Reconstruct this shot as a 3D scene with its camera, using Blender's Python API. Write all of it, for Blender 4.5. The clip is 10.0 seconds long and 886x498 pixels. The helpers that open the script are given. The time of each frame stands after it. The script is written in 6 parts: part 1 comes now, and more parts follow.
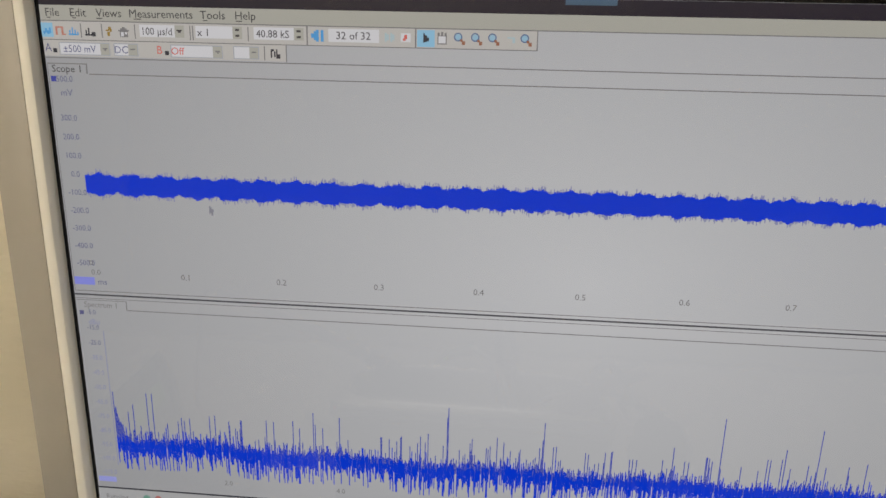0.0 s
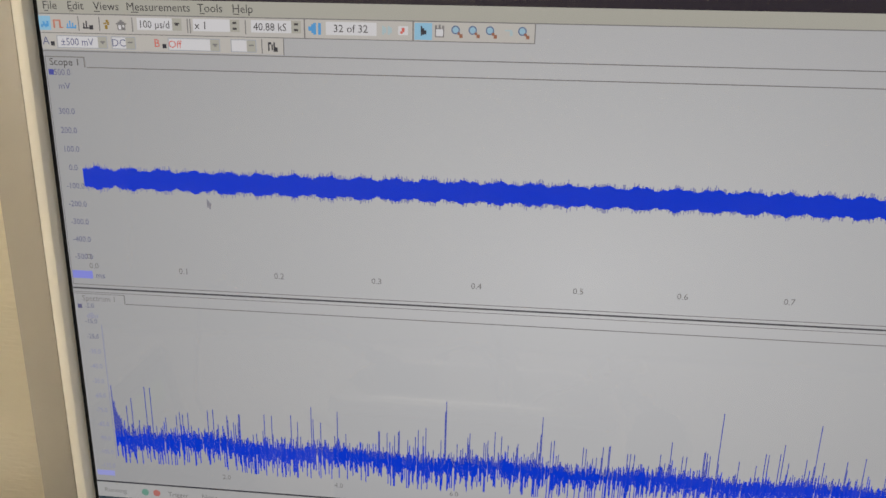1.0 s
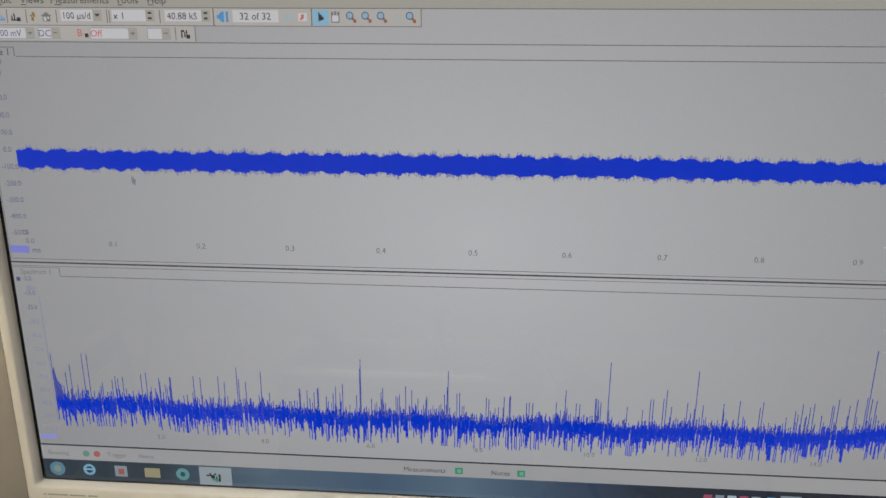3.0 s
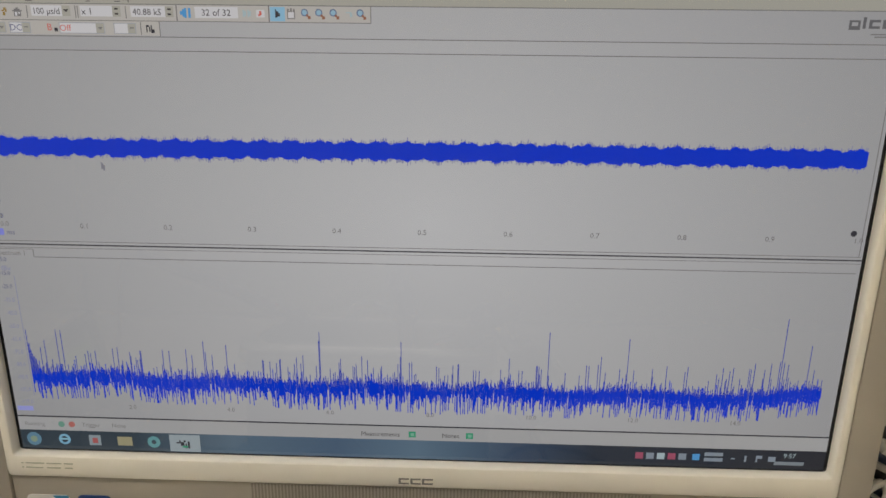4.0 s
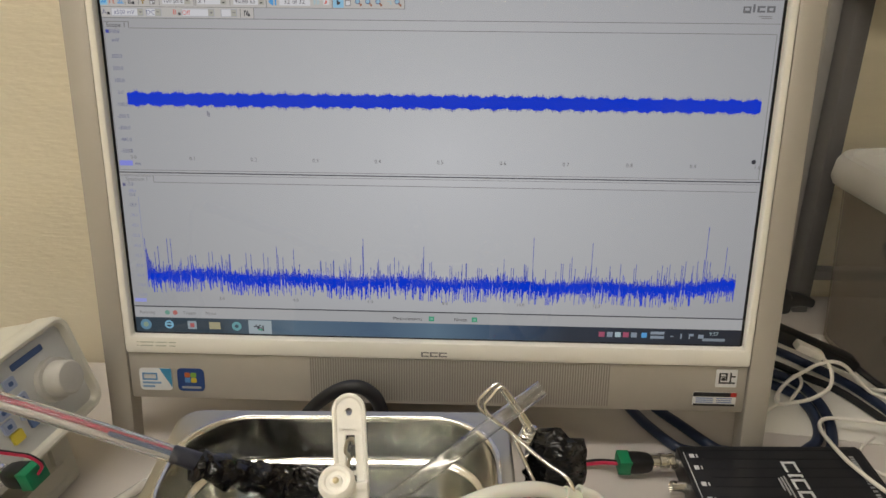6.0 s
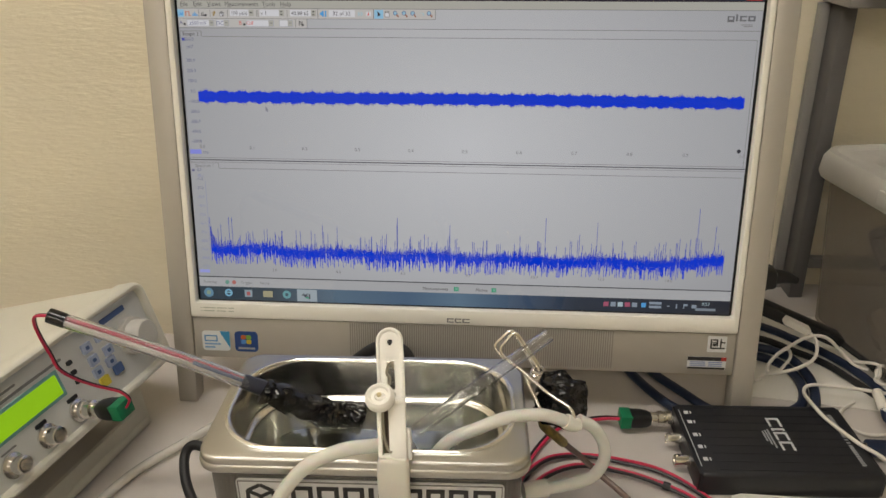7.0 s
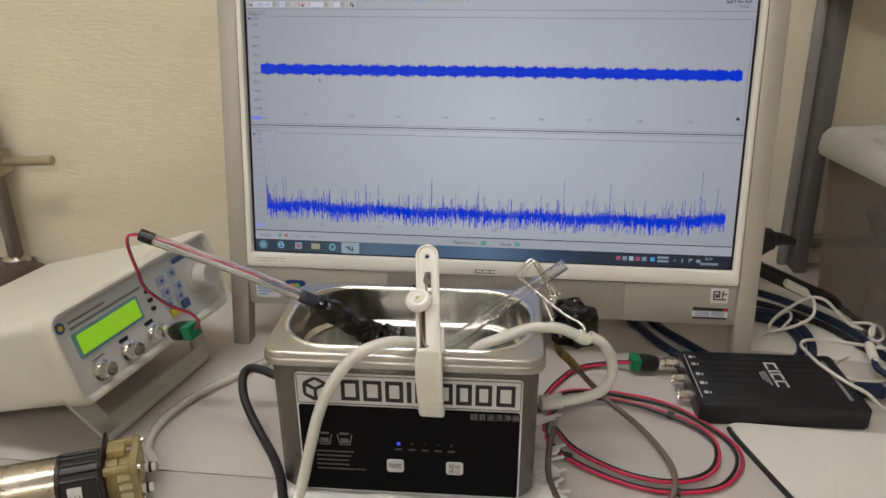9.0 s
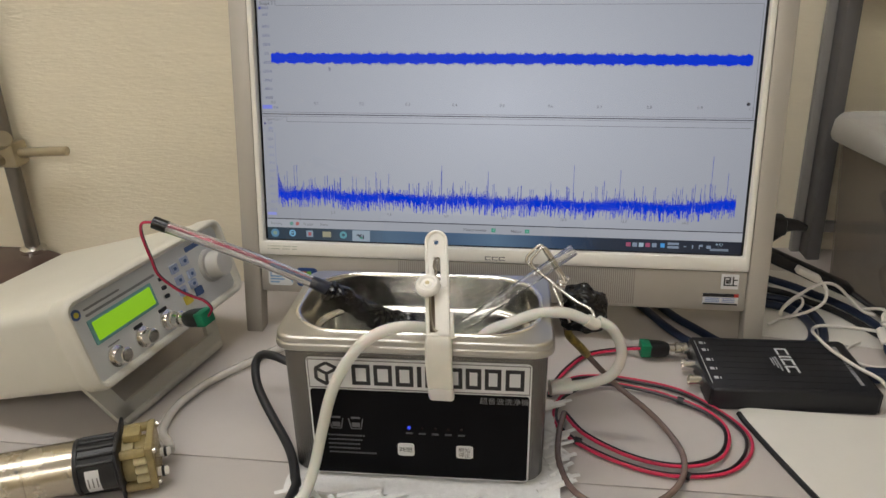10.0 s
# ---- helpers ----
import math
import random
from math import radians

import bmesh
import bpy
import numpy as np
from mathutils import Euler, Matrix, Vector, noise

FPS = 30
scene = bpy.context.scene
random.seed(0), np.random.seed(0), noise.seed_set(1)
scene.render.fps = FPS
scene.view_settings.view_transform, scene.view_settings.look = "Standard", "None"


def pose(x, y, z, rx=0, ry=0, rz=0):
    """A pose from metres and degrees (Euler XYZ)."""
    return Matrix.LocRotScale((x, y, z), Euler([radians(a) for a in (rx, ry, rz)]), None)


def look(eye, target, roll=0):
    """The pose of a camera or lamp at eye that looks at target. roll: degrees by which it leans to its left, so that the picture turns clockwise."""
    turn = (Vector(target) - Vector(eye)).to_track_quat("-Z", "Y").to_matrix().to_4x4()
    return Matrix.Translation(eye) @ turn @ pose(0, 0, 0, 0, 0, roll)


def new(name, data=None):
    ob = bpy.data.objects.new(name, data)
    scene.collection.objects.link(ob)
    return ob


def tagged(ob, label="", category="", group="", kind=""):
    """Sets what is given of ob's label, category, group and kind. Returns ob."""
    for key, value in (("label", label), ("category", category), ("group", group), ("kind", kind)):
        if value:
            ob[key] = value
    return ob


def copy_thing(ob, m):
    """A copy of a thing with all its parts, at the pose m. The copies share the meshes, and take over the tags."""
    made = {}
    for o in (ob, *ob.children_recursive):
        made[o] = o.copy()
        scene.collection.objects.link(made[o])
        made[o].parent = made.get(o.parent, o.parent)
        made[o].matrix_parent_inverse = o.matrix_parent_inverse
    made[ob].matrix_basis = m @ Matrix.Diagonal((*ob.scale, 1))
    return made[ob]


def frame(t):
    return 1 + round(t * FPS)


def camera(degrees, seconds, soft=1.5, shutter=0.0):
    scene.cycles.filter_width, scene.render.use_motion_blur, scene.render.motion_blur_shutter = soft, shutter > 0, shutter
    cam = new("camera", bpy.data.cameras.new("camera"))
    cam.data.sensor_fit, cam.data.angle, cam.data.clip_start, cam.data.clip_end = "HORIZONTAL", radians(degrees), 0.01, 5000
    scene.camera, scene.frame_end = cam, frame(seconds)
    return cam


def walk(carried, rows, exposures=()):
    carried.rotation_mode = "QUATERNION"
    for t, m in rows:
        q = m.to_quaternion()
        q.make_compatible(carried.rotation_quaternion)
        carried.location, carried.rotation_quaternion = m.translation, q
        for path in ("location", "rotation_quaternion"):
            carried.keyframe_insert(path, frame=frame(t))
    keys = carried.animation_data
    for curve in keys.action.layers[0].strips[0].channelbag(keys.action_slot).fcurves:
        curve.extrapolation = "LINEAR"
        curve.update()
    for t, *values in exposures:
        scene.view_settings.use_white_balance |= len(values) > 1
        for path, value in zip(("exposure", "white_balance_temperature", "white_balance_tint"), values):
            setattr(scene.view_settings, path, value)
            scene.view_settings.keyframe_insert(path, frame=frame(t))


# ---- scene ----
cam = camera(62.4, 10.0, soft=1.5)
# the screen's own frame: it leans back by ten degrees; the path is written in it
MON = pose(0, 0, -0.006, -10, 0, 0)
PATH = [
    (0, (-0.031, -0.294, 0.334), (-0.19, 1.622, -0.218), 1.3),
    (0.5, (-0.031, -0.294, 0.335), (-0.186, 1.618, -0.233), 1.4),
    (1, (-0.029, -0.294, 0.332), (-0.194, 1.62, -0.224), 1.3),
    (1.5, (-0.03, -0.295, 0.334), (-0.185, 1.617, -0.234), 1.5),
    (2, (-0.023, -0.3, 0.331), (-0.182, 1.615, -0.224), 1.5),
    (2.5, (-0.004, -0.313, 0.326), (-0.165, 1.606, -0.215), 0.8),
    (4, (0.025, -0.351, 0.33), (-0.037, 1.561, -0.256), 0.6),
    (4.5, (0.026, -0.379, 0.336), (-0.019, 1.527, -0.267), 1.1),
    (5, (0.026, -0.413, 0.331), (-0.013, 1.498, -0.258), 1.5),
    (5.5, (0.023, -0.451, 0.326), (-0.014, 1.462, -0.258), 1.5),
    (6, (0.022, -0.497, 0.312), (-0.041, 1.424, -0.24), 0.6),
    (6.2, (0.026, -0.514, 0.321), (-0.068, 1.393, -0.274), -0.0),
    (7.3, (0.025, -0.602, 0.295), (-0.113, 1.336, -0.181), 0.8),
    (7.5, (0.027, -0.615, 0.286), (-0.118, 1.327, -0.17), 1.0),
    (8, (0.026, -0.639, 0.275), (-0.14, 1.306, -0.162), 1.1),
    (8.5, (0.027, -0.657, 0.266), (-0.162, 1.285, -0.173), 1.0),
    (9, (0.029, -0.665, 0.262), (-0.172, 1.274, -0.184), 0.9),
    (9.5, (0.028, -0.664, 0.259), (-0.191, 1.269, -0.202), 0.7),
    (10, (0.032, -0.669, 0.259), (-0.203, 1.261, -0.21), 0.4),
]
walk(cam, [(t, MON @ look(eye, target, roll)) for t, eye, target, roll in PATH],
     exposures=[(0.0, -0.06, 6650, 10), (1.5, 0.0, 6750, 10), (2.5, -0.12, 6500, 10), (4.5, -0.22, 6750, 10), (5.5, -0.22, 6500, 10), (6.2, -0.02, 6550, 10), (7.5, -0.03, 6550, 11), (8.0, -0.06, 6100, 13), (8.5, -0.08, 6000, 13), (9.0, -0.07, 6050, 12), (10.0, -0.06, 6050, 12)])

# ---- light ----
world = bpy.data.worlds.new("world")
scene.world = world
world.use_nodes = True
world.node_tree.nodes["Background"].inputs[0].default_value = (0.9, 0.95, 1.0, 1)
world.node_tree.nodes["Background"].inputs[1].default_value = 0.05


# ---- materials ----
def mat(name, color, rough=0.5, metal=0.0, vary=0.06, scale=60.0, bump=0.0, bump_scale=400.0, emit=None, power=0.0,
        spec=0.5, trans=0.0, ior=1.45, stretch=(1, 1, 1), coat=0.0, rough_vary=0.0, deep=0.001, soft=0.0):
    m = bpy.data.materials.new(name)
    m.use_nodes = True
    nt = m.node_tree
    b = nt.nodes["Principled BSDF"]
    b.inputs["Base Color"].default_value = (*color, 1)
    b.inputs["Roughness"].default_value = rough
    b.inputs["Metallic"].default_value = metal
    b.inputs["Specular IOR Level"].default_value = spec
    b.inputs["Transmission Weight"].default_value = trans
    b.inputs["IOR"].default_value = ior
    b.inputs["Coat Weight"].default_value = coat
    b.inputs["Subsurface Weight"].default_value = soft
    b.inputs["Subsurface Scale"].default_value = 0.006
    co = nt.nodes.new("ShaderNodeTexCoord")
    mp = nt.nodes.new("ShaderNodeMapping")
    mp.inputs["Scale"].default_value = stretch
    nt.links.new(co.outputs["Object"], mp.inputs["Vector"])
    if vary or rough_vary:
        big = nt.nodes.new("ShaderNodeTexNoise")
        big.inputs["Scale"].default_value = scale
        big.inputs["Detail"].default_value = 6
        big.inputs["Roughness"].default_value = 0.65
        nt.links.new(mp.outputs["Vector"], big.inputs["Vector"])
        if vary:
            ramp = nt.nodes.new("ShaderNodeMapRange")
            ramp.inputs["From Min"].default_value = 0.3
            ramp.inputs["From Max"].default_value = 0.7
            ramp.inputs["To Min"].default_value = 1 - vary
            ramp.inputs["To Max"].default_value = 1 + vary
            nt.links.new(big.outputs["Fac"], ramp.inputs["Value"])
            mul = nt.nodes.new("ShaderNodeVectorMath")
            mul.operation = "SCALE"
            mul.inputs[0].default_value = color
            nt.links.new(ramp.outputs["Result"], mul.inputs["Scale"])
            nt.links.new(mul.outputs["Vector"], b.inputs["Base Color"])
        if rough_vary:
            rr = nt.nodes.new("ShaderNodeMapRange")
            rr.inputs["From Min"].default_value = 0.3
            rr.inputs["From Max"].default_value = 0.7
            rr.inputs["To Min"].default_value = max(0.02, rough - rough_vary)
            rr.inputs["To Max"].default_value = rough + rough_vary
            nt.links.new(big.outputs["Fac"], rr.inputs["Value"])
            nt.links.new(rr.outputs["Result"], b.inputs["Roughness"])
    if bump:
        fine = nt.nodes.new("ShaderNodeTexNoise")
        fine.inputs["Scale"].default_value = bump_scale
        fine.inputs["Detail"].default_value = 4
        nt.links.new(mp.outputs["Vector"], fine.inputs["Vector"])
        bp = nt.nodes.new("ShaderNodeBump")
        bp.inputs["Strength"].default_value = bump
        bp.inputs["Distance"].default_value = deep
        nt.links.new(fine.outputs["Fac"], bp.inputs["Height"])
        nt.links.new(bp.outputs["Normal"], b.inputs["Normal"])
    if emit:
        b.inputs["Emission Color"].default_value = (*emit, 1)
        b.inputs["Emission Strength"].default_value = power
    return m


def lit(name, color, power=1.0, uneven=False):
    """A colour of the lit display, seen through its glossy glass; uneven: oblique-view falloff painted in as glow
    dimming towards the display's edges.
    """
    m = mat(name, (0.004, 0.004, 0.005), rough=0.06, vary=0, emit=color, power=power, spec=0.36)
    if uneven:
        nt = m.node_tree
        co = nt.nodes.new("ShaderNodeTexCoord")
        mp = nt.nodes.new("ShaderNodeMapping")
        mp.inputs["Location"].default_value = (-0.02, 0.0, -0.235 / 0.26)
        mp.inputs["Scale"].default_value = (1 / 0.34, 0.0, 1 / 0.26)
        gr = nt.nodes.new("ShaderNodeTexGradient")
        gr.gradient_type = "SPHERICAL"
        rg = nt.nodes.new("ShaderNodeMapRange")
        rg.inputs["From Max"].default_value = 1.0
        rg.inputs["To Min"].default_value = power * 0.57
        rg.inputs["To Max"].default_value = power * 1.15
        nt.links.new(co.outputs["Object"], mp.inputs["Vector"])
        nt.links.new(mp.outputs["Vector"], gr.inputs["Vector"])
        nt.links.new(gr.outputs["Fac"], rg.inputs["Value"])
        nt.links.new(rg.outputs["Result"], nt.nodes["Principled BSDF"].inputs["Emission Strength"])
    return m



def woven(m, pitch, strength, deep):
    """Fine pressed weave on sheet steel: two crossing waves as relief."""
    nt = m.node_tree
    b = nt.nodes["Principled BSDF"]
    co = nt.nodes.new("ShaderNodeTexCoord")
    waves = []
    for axis in ("X", "Z"):
        w = nt.nodes.new("ShaderNodeTexWave")
        w.bands_direction = axis
        w.inputs["Scale"].default_value = 0.314 / pitch
        w.inputs["Distortion"].default_value = 0.3
        nt.links.new(co.outputs["Object"], w.inputs["Vector"])
        waves.append(w)
    mul = nt.nodes.new("ShaderNodeMath")
    mul.operation = "MULTIPLY"
    nt.links.new(waves[0].outputs["Fac"], mul.inputs[0])
    nt.links.new(waves[1].outputs["Fac"], mul.inputs[1])
    bp = nt.nodes.new("ShaderNodeBump")
    bp.inputs["Strength"].default_value = strength
    bp.inputs["Distance"].default_value = deep
    nt.links.new(mul.outputs["Value"], bp.inputs["Height"])
    nt.links.new(bp.outputs["Normal"], b.inputs["Normal"])
    return m


def veil(m, clear, tint=(0.95, 0.94, 0.91)):
    """Thin translucent plastic: a share of the light passes straight through."""
    nt = m.node_tree
    out = nt.nodes["Material Output"]
    see = nt.nodes.new("ShaderNodeBsdfTransparent")
    see.inputs["Color"].default_value = (*tint, 1)
    mix = nt.nodes.new("ShaderNodeMixShader")
    mix.inputs[0].default_value = clear
    nt.links.new(nt.nodes["Principled BSDF"].outputs["BSDF"], mix.inputs[1])
    nt.links.new(see.outputs["BSDF"], mix.inputs[2])
    nt.links.new(mix.outputs["Shader"], out.inputs["Surface"])
    return m


WALLPAPER = mat("wallpaper", (0.80, 0.735, 0.585), rough=0.85, vary=0.06, scale=9, bump=0.50, bump_scale=430, stretch=(0.24, 0.5, 1.0), deep=0.0016)
CEILING = mat("ceiling_board", (0.8, 0.8, 0.77), rough=0.9, vary=0.04, scale=30, bump=0.4)
FLOOR = mat("floor_vinyl", (0.32, 0.30, 0.28), rough=0.5, vary=0.1, scale=12)
LAMINATE = mat("desk_laminate", (0.545, 0.507, 0.482), rough=0.42, vary=0.035, scale=14, bump=0.12, bump_scale=900, rough_vary=0.06)
DESK_STEEL = mat("desk_steel", (0.45, 0.45, 0.44), rough=0.5, vary=0.05)
SILVER = mat("silver_paint", (0.43, 0.403, 0.36), rough=0.42, metal=0.25, vary=0.03, scale=25, bump=0.05, bump_scale=2500)
SILVER_SHADED = mat("silver_groove_shade", (0.275, 0.256, 0.23), rough=0.55, vary=0.03)
BEZEL = mat("white_bezel", (0.86, 0.84, 0.775), rough=0.32, vary=0.02, scale=20)
BLACK = mat("black_plastic", (0.012, 0.012, 0.013), rough=0.4, vary=0.1)
RUBBER = mat("black_rubber", (0.016, 0.016, 0.018), rough=0.48, vary=0.15, scale=80, bump=0.1)
STEEL = mat("stainless_steel", (0.72, 0.71, 0.68), rough=0.19, metal=1.0, vary=0.02, scale=12, rough_vary=0.03)
WIRE_DULL = mat("dull_wire", (0.42, 0.39, 0.33), rough=0.3, metal=1.0, vary=0.1)
RIM_STEEL = mat("satin_steel", (0.50, 0.49, 0.46), rough=0.34, metal=1.0, vary=0.03, scale=25, rough_vary=0.04)
BRUSHED = mat("brushed_steel", (0.20, 0.195, 0.185), rough=0.24, metal=1.0, vary=0.08, scale=60, stretch=(1, 1, 14))
woven(BRUSHED, 0.0018, 0.6, 0.0009)
CHROME = mat("bright_metal", (0.80, 0.78, 0.74), rough=0.2, metal=1.0, vary=0.04)
PANEL = mat("black_gloss_label", (0.0055, 0.0055, 0.0065), rough=0.30, vary=0.1, scale=40, spec=0.08)
PICTO = mat("pictogram_grey", (0.13, 0.13, 0.135), rough=0.5, vary=0.05)
MILKY = mat("milky_nylon", (0.95, 0.925, 0.84), rough=0.3, vary=0.04, scale=40, trans=0.3, ior=1.25, soft=0.05)
AMBER_PALE = mat("pale_amber", (0.66, 0.58, 0.34), rough=0.3, vary=0.15, scale=90, trans=0.2)
LABEL_WHITE = mat("label_white", (0.72, 0.73, 0.74), rough=0.3, vary=0.02)
LABEL_GREY = mat("label_grey", (0.35, 0.36, 0.38), rough=0.4, vary=0.02)
INK = mat("black_ink", (0.02, 0.02, 0.022), rough=0.4, vary=0.05)
GREY_INK = mat("grey_ink", (0.22, 0.22, 0.22), rough=0.5, vary=0.05)
BLUE_LED = mat("blue_led", (0.02, 0.03, 0.18), rough=0.2, vary=0, emit=(0.05, 0.09, 1.0), power=0.7)
CREAM = mat("instrument_case", (0.62, 0.605, 0.535), rough=0.45, vary=0.03, scale=20, bump=0.08, bump_scale=1500)
FACE = mat("instrument_face", (0.60, 0.615, 0.61), rough=0.4, vary=0.03, scale=30)
LCD_GREEN = mat("green_lcd", (0.10, 0.22, 0.01), rough=0.2, vary=0.08, scale=40, emit=(0.36, 0.70, 0.012), power=0.55)
LCD_FRAME = mat("lcd_surround", (0.17, 0.36, 0.36), rough=0.35, vary=0.03)
KEY_BLUE = mat("key_blue", (0.06, 0.11, 0.26), rough=0.45, vary=0.05)
KEY_PALE = mat("key_pale", (0.36, 0.42, 0.58), rough=0.45, vary=0.05)
KEY_YELLOW = mat("key_yellow", (0.62, 0.52, 0.06), rough=0.45, vary=0.05)
KNOB = mat("knob_grey", (0.50, 0.49, 0.46), rough=0.5, vary=0.04)
GREEN = mat("green_terminal", (0.01, 0.20, 0.09), rough=0.4, vary=0.1)
SCOPE = mat("anodised_black", (0.014, 0.015, 0.019), rough=0.45, vary=0.12, scale=50, bump=0.05, bump_scale=2000)
RED_WIRE = mat("red_wire", (0.56, 0.028, 0.085), rough=0.35, vary=0.08)
BLACK_WIRE = mat("black_wire", (0.018, 0.016, 0.018), rough=0.35, vary=0.08)
NAVY = mat("navy_cable", (0.013, 0.022, 0.052), rough=0.4, vary=0.1)
WHITE_CABLE = mat("white_cable", (0.74, 0.71, 0.66), rough=0.4, vary=0.04)
SILICONE = mat("milky_silicone", (0.95, 0.94, 0.885), rough=0.25, vary=0.02, scale=50, soft=0.1)
veil(SILICONE, 0.36)
NYLON = mat("white_nylon", (0.92, 0.905, 0.855), rough=0.4, vary=0.03, scale=60)
CLEAR = mat("clear_tube", (0.93, 0.93, 0.95), rough=0.06, vary=0, trans=0.92, ior=1.3)
GLASS = mat("clear_glass", (0.99, 0.99, 0.985), rough=0.0, vary=0, trans=1.0, ior=1.33)
veil(GLASS, 0.22, (0.98, 0.98, 0.97))
WATER = mat("water", (0.92, 0.95, 0.93), rough=0.02, vary=0, trans=1.0, ior=1.33)
TAR = mat("black_sealant", (0.006, 0.006, 0.007), rough=0.12, vary=0.2, scale=200, bump=0.25, bump_scale=350)
BROWN_SHEATH = mat("brown_sheath", (0.17, 0.12, 0.105), rough=0.25, vary=0.25, scale=40, coat=0.4)
PALE_TUBE = mat("pale_tube", (0.88, 0.86, 0.82), rough=0.25, vary=0.03)
veil(PALE_TUBE, 0.62)
AMBER = mat("amber_plastic", (0.62, 0.52, 0.27), rough=0.22, vary=0.2, scale=90, trans=0.5, ior=1.3)
veil(AMBER, 0.22, (0.85, 0.78, 0.50))
MOTOR_CAN = mat("motor_can", (0.50, 0.455, 0.37), rough=0.27, metal=1.0, vary=0.08, scale=35, rough_vary=0.06)
TOWEL = mat("white_towel", (0.80, 0.80, 0.80), rough=0.9, vary=0.06, scale=200, bump=0.5, bump_scale=900)
PAPER = mat("white_board", (0.74, 0.72, 0.67), rough=0.6, vary=0.02, scale=20)
RACK_SHADED = mat("rack_grey_shaded", (0.12, 0.115, 0.115), rough=0.5, vary=0.06, scale=30)
RACK = mat("rack_grey", (0.27, 0.26, 0.25), rough=0.5, vary=0.05, scale=30)
BOX_CLEAR = mat("frosted_polypropylene", (0.50, 0.47, 0.44), rough=0.3, vary=0.03, scale=15)
veil(BOX_CLEAR, 0.78, (0.88, 0.86, 0.83))
LID = mat("lid_polypropylene", (0.64, 0.63, 0.605), rough=0.38, vary=0.03, scale=20)
veil(LID, 0.30)
BROWN_JUNK_SHADE = mat("brown_contents_and_slit_shade", (0.16, 0.12, 0.085), rough=0.6, vary=0.3, scale=40)
DARK_JUNK = mat("dark_contents", (0.05, 0.042, 0.045), rough=0.5, vary=0.3, scale=60)
IRON = mat("painted_iron", (0.085, 0.055, 0.045), rough=0.4, vary=0.15, scale=40, metal=0.2)
ROD = mat("stand_rod", (0.20, 0.185, 0.16), rough=0.35, metal=0.7, vary=0.06)
BRASSY = mat("rod_brass", (0.42, 0.37, 0.26), rough=0.35, metal=0.8, vary=0.06)
LAMP_WHITE = mat("lamp_housing", (0.8, 0.8, 0.8), rough=0.5, vary=0.02)
TUBE_GLOW = mat("lamp_diffuser", (0.8, 0.8, 0.8), rough=0.5, vary=0, emit=(1.0, 0.945, 0.86), power=14.8)

S_GREY = lit("lit_window", (0.415, 0.42, 0.44), 1.0, True)
S_PLOT = lit("lit_plot", (0.41, 0.417, 0.437), 1.0, True)
S_BAR = lit("lit_menu", (0.336, 0.332, 0.298), 1.0)
S_FIELD = lit("lit_field", (0.53, 0.53, 0.56), 1.0)
S_LINE = lit("lit_line", (0.17, 0.165, 0.17), 1.0)
S_DARK = lit("lit_dark", (0.035, 0.035, 0.045), 1.0)
S_BLUE = lit("lit_trace", (0.0, 0.030, 0.54), 1.0)
S_BLUE_SOFT = lit("lit_trace_faint", (0.22, 0.23, 0.37), 1.0)
S_RULE = lit("lit_field_edge", (0.30, 0.32, 0.36), 1.0)
S_LABEL = lit("lit_axis_text", (0.115, 0.12, 0.215), 1.0)
S_TEXT = lit("lit_text", (0.055, 0.05, 0.055), 1.0)
S_TITLE = lit("lit_title", (0.022, 0.018, 0.026), 1.0)
S_TASK_DARK = lit("lit_taskbar_dark", (0.018, 0.028, 0.045), 1.0)
S_ICON_BLUE = lit("lit_icon_blue", (0.07, 0.27, 0.55), 1.0)
S_ICON_PALE = lit("lit_icon_pale", (0.33, 0.42, 0.46), 1.0)
S_ICON_RED = lit("lit_icon_red", (0.52, 0.12, 0.10), 1.0)
S_ICON_GREEN = lit("lit_icon_green", (0.04, 0.26, 0.15), 1.0)
S_ICON_TAN = lit("lit_icon_tan", (0.45, 0.40, 0.24), 1.0)
S_OFF = mat("display_border", (0.006, 0.006, 0.008), rough=0.12, vary=0)


# ---- helpers ----
def link(name, bm, material, parent=None, label="", smooth=None):
    me = bpy.data.meshes.new(name)
    bmesh.ops.recalc_face_normals(bm, faces=bm.faces[:])
    bm.to_mesh(me)
    bm.free()
    if material:
        me.materials.append(material)
    if smooth is not None:
        me.polygons.foreach_set("use_smooth", [True] * len(me.polygons))
        if smooth > 0:
            me.set_sharp_from_angle(angle=radians(smooth))
    ob = new(name, me)
    if parent:
        ob.parent = parent
    if label:
        ob["label"] = label
    return ob


def part(name, bm, material, parent, label="", smooth=40):
    return link(name, bm, material, parent, label, smooth)


def thing(name, label, category, m=None, group="", kind=""):
    ob = new(name)
    ob.empty_display_size = 0.02
    if m is not None:
        ob.matrix_basis = m
    return tagged(ob, label, category, group, kind)


def box(x0, x1, y0, y1, z0, z1, bevel=0.0, seg=2, bm=None):
    own = bmesh.new()
    bmesh.ops.create_cube(own, size=1.0)
    for v in own.verts:
        v.co = Vector((x0 + (v.co.x + 0.5) * (x1 - x0), y0 + (v.co.y + 0.5) * (y1 - y0), z0 + (v.co.z + 0.5) * (z1 - z0)))
    if bevel:
        bmesh.ops.bevel(own, geom=own.edges[:], offset=bevel, segments=seg, profile=0.5, affect="EDGES")
    if bm is None:
        return own
    join(bm, own)
    return bm


def join(bm, other):
    me = bpy.data.meshes.new("join")
    other.to_mesh(me)
    other.free()
    bm.from_mesh(me)
    bpy.data.meshes.remove(me)
    return bm


def moved(bm, m):
    bmesh.ops.transform(bm, matrix=m, verts=bm.verts[:])
    return bm


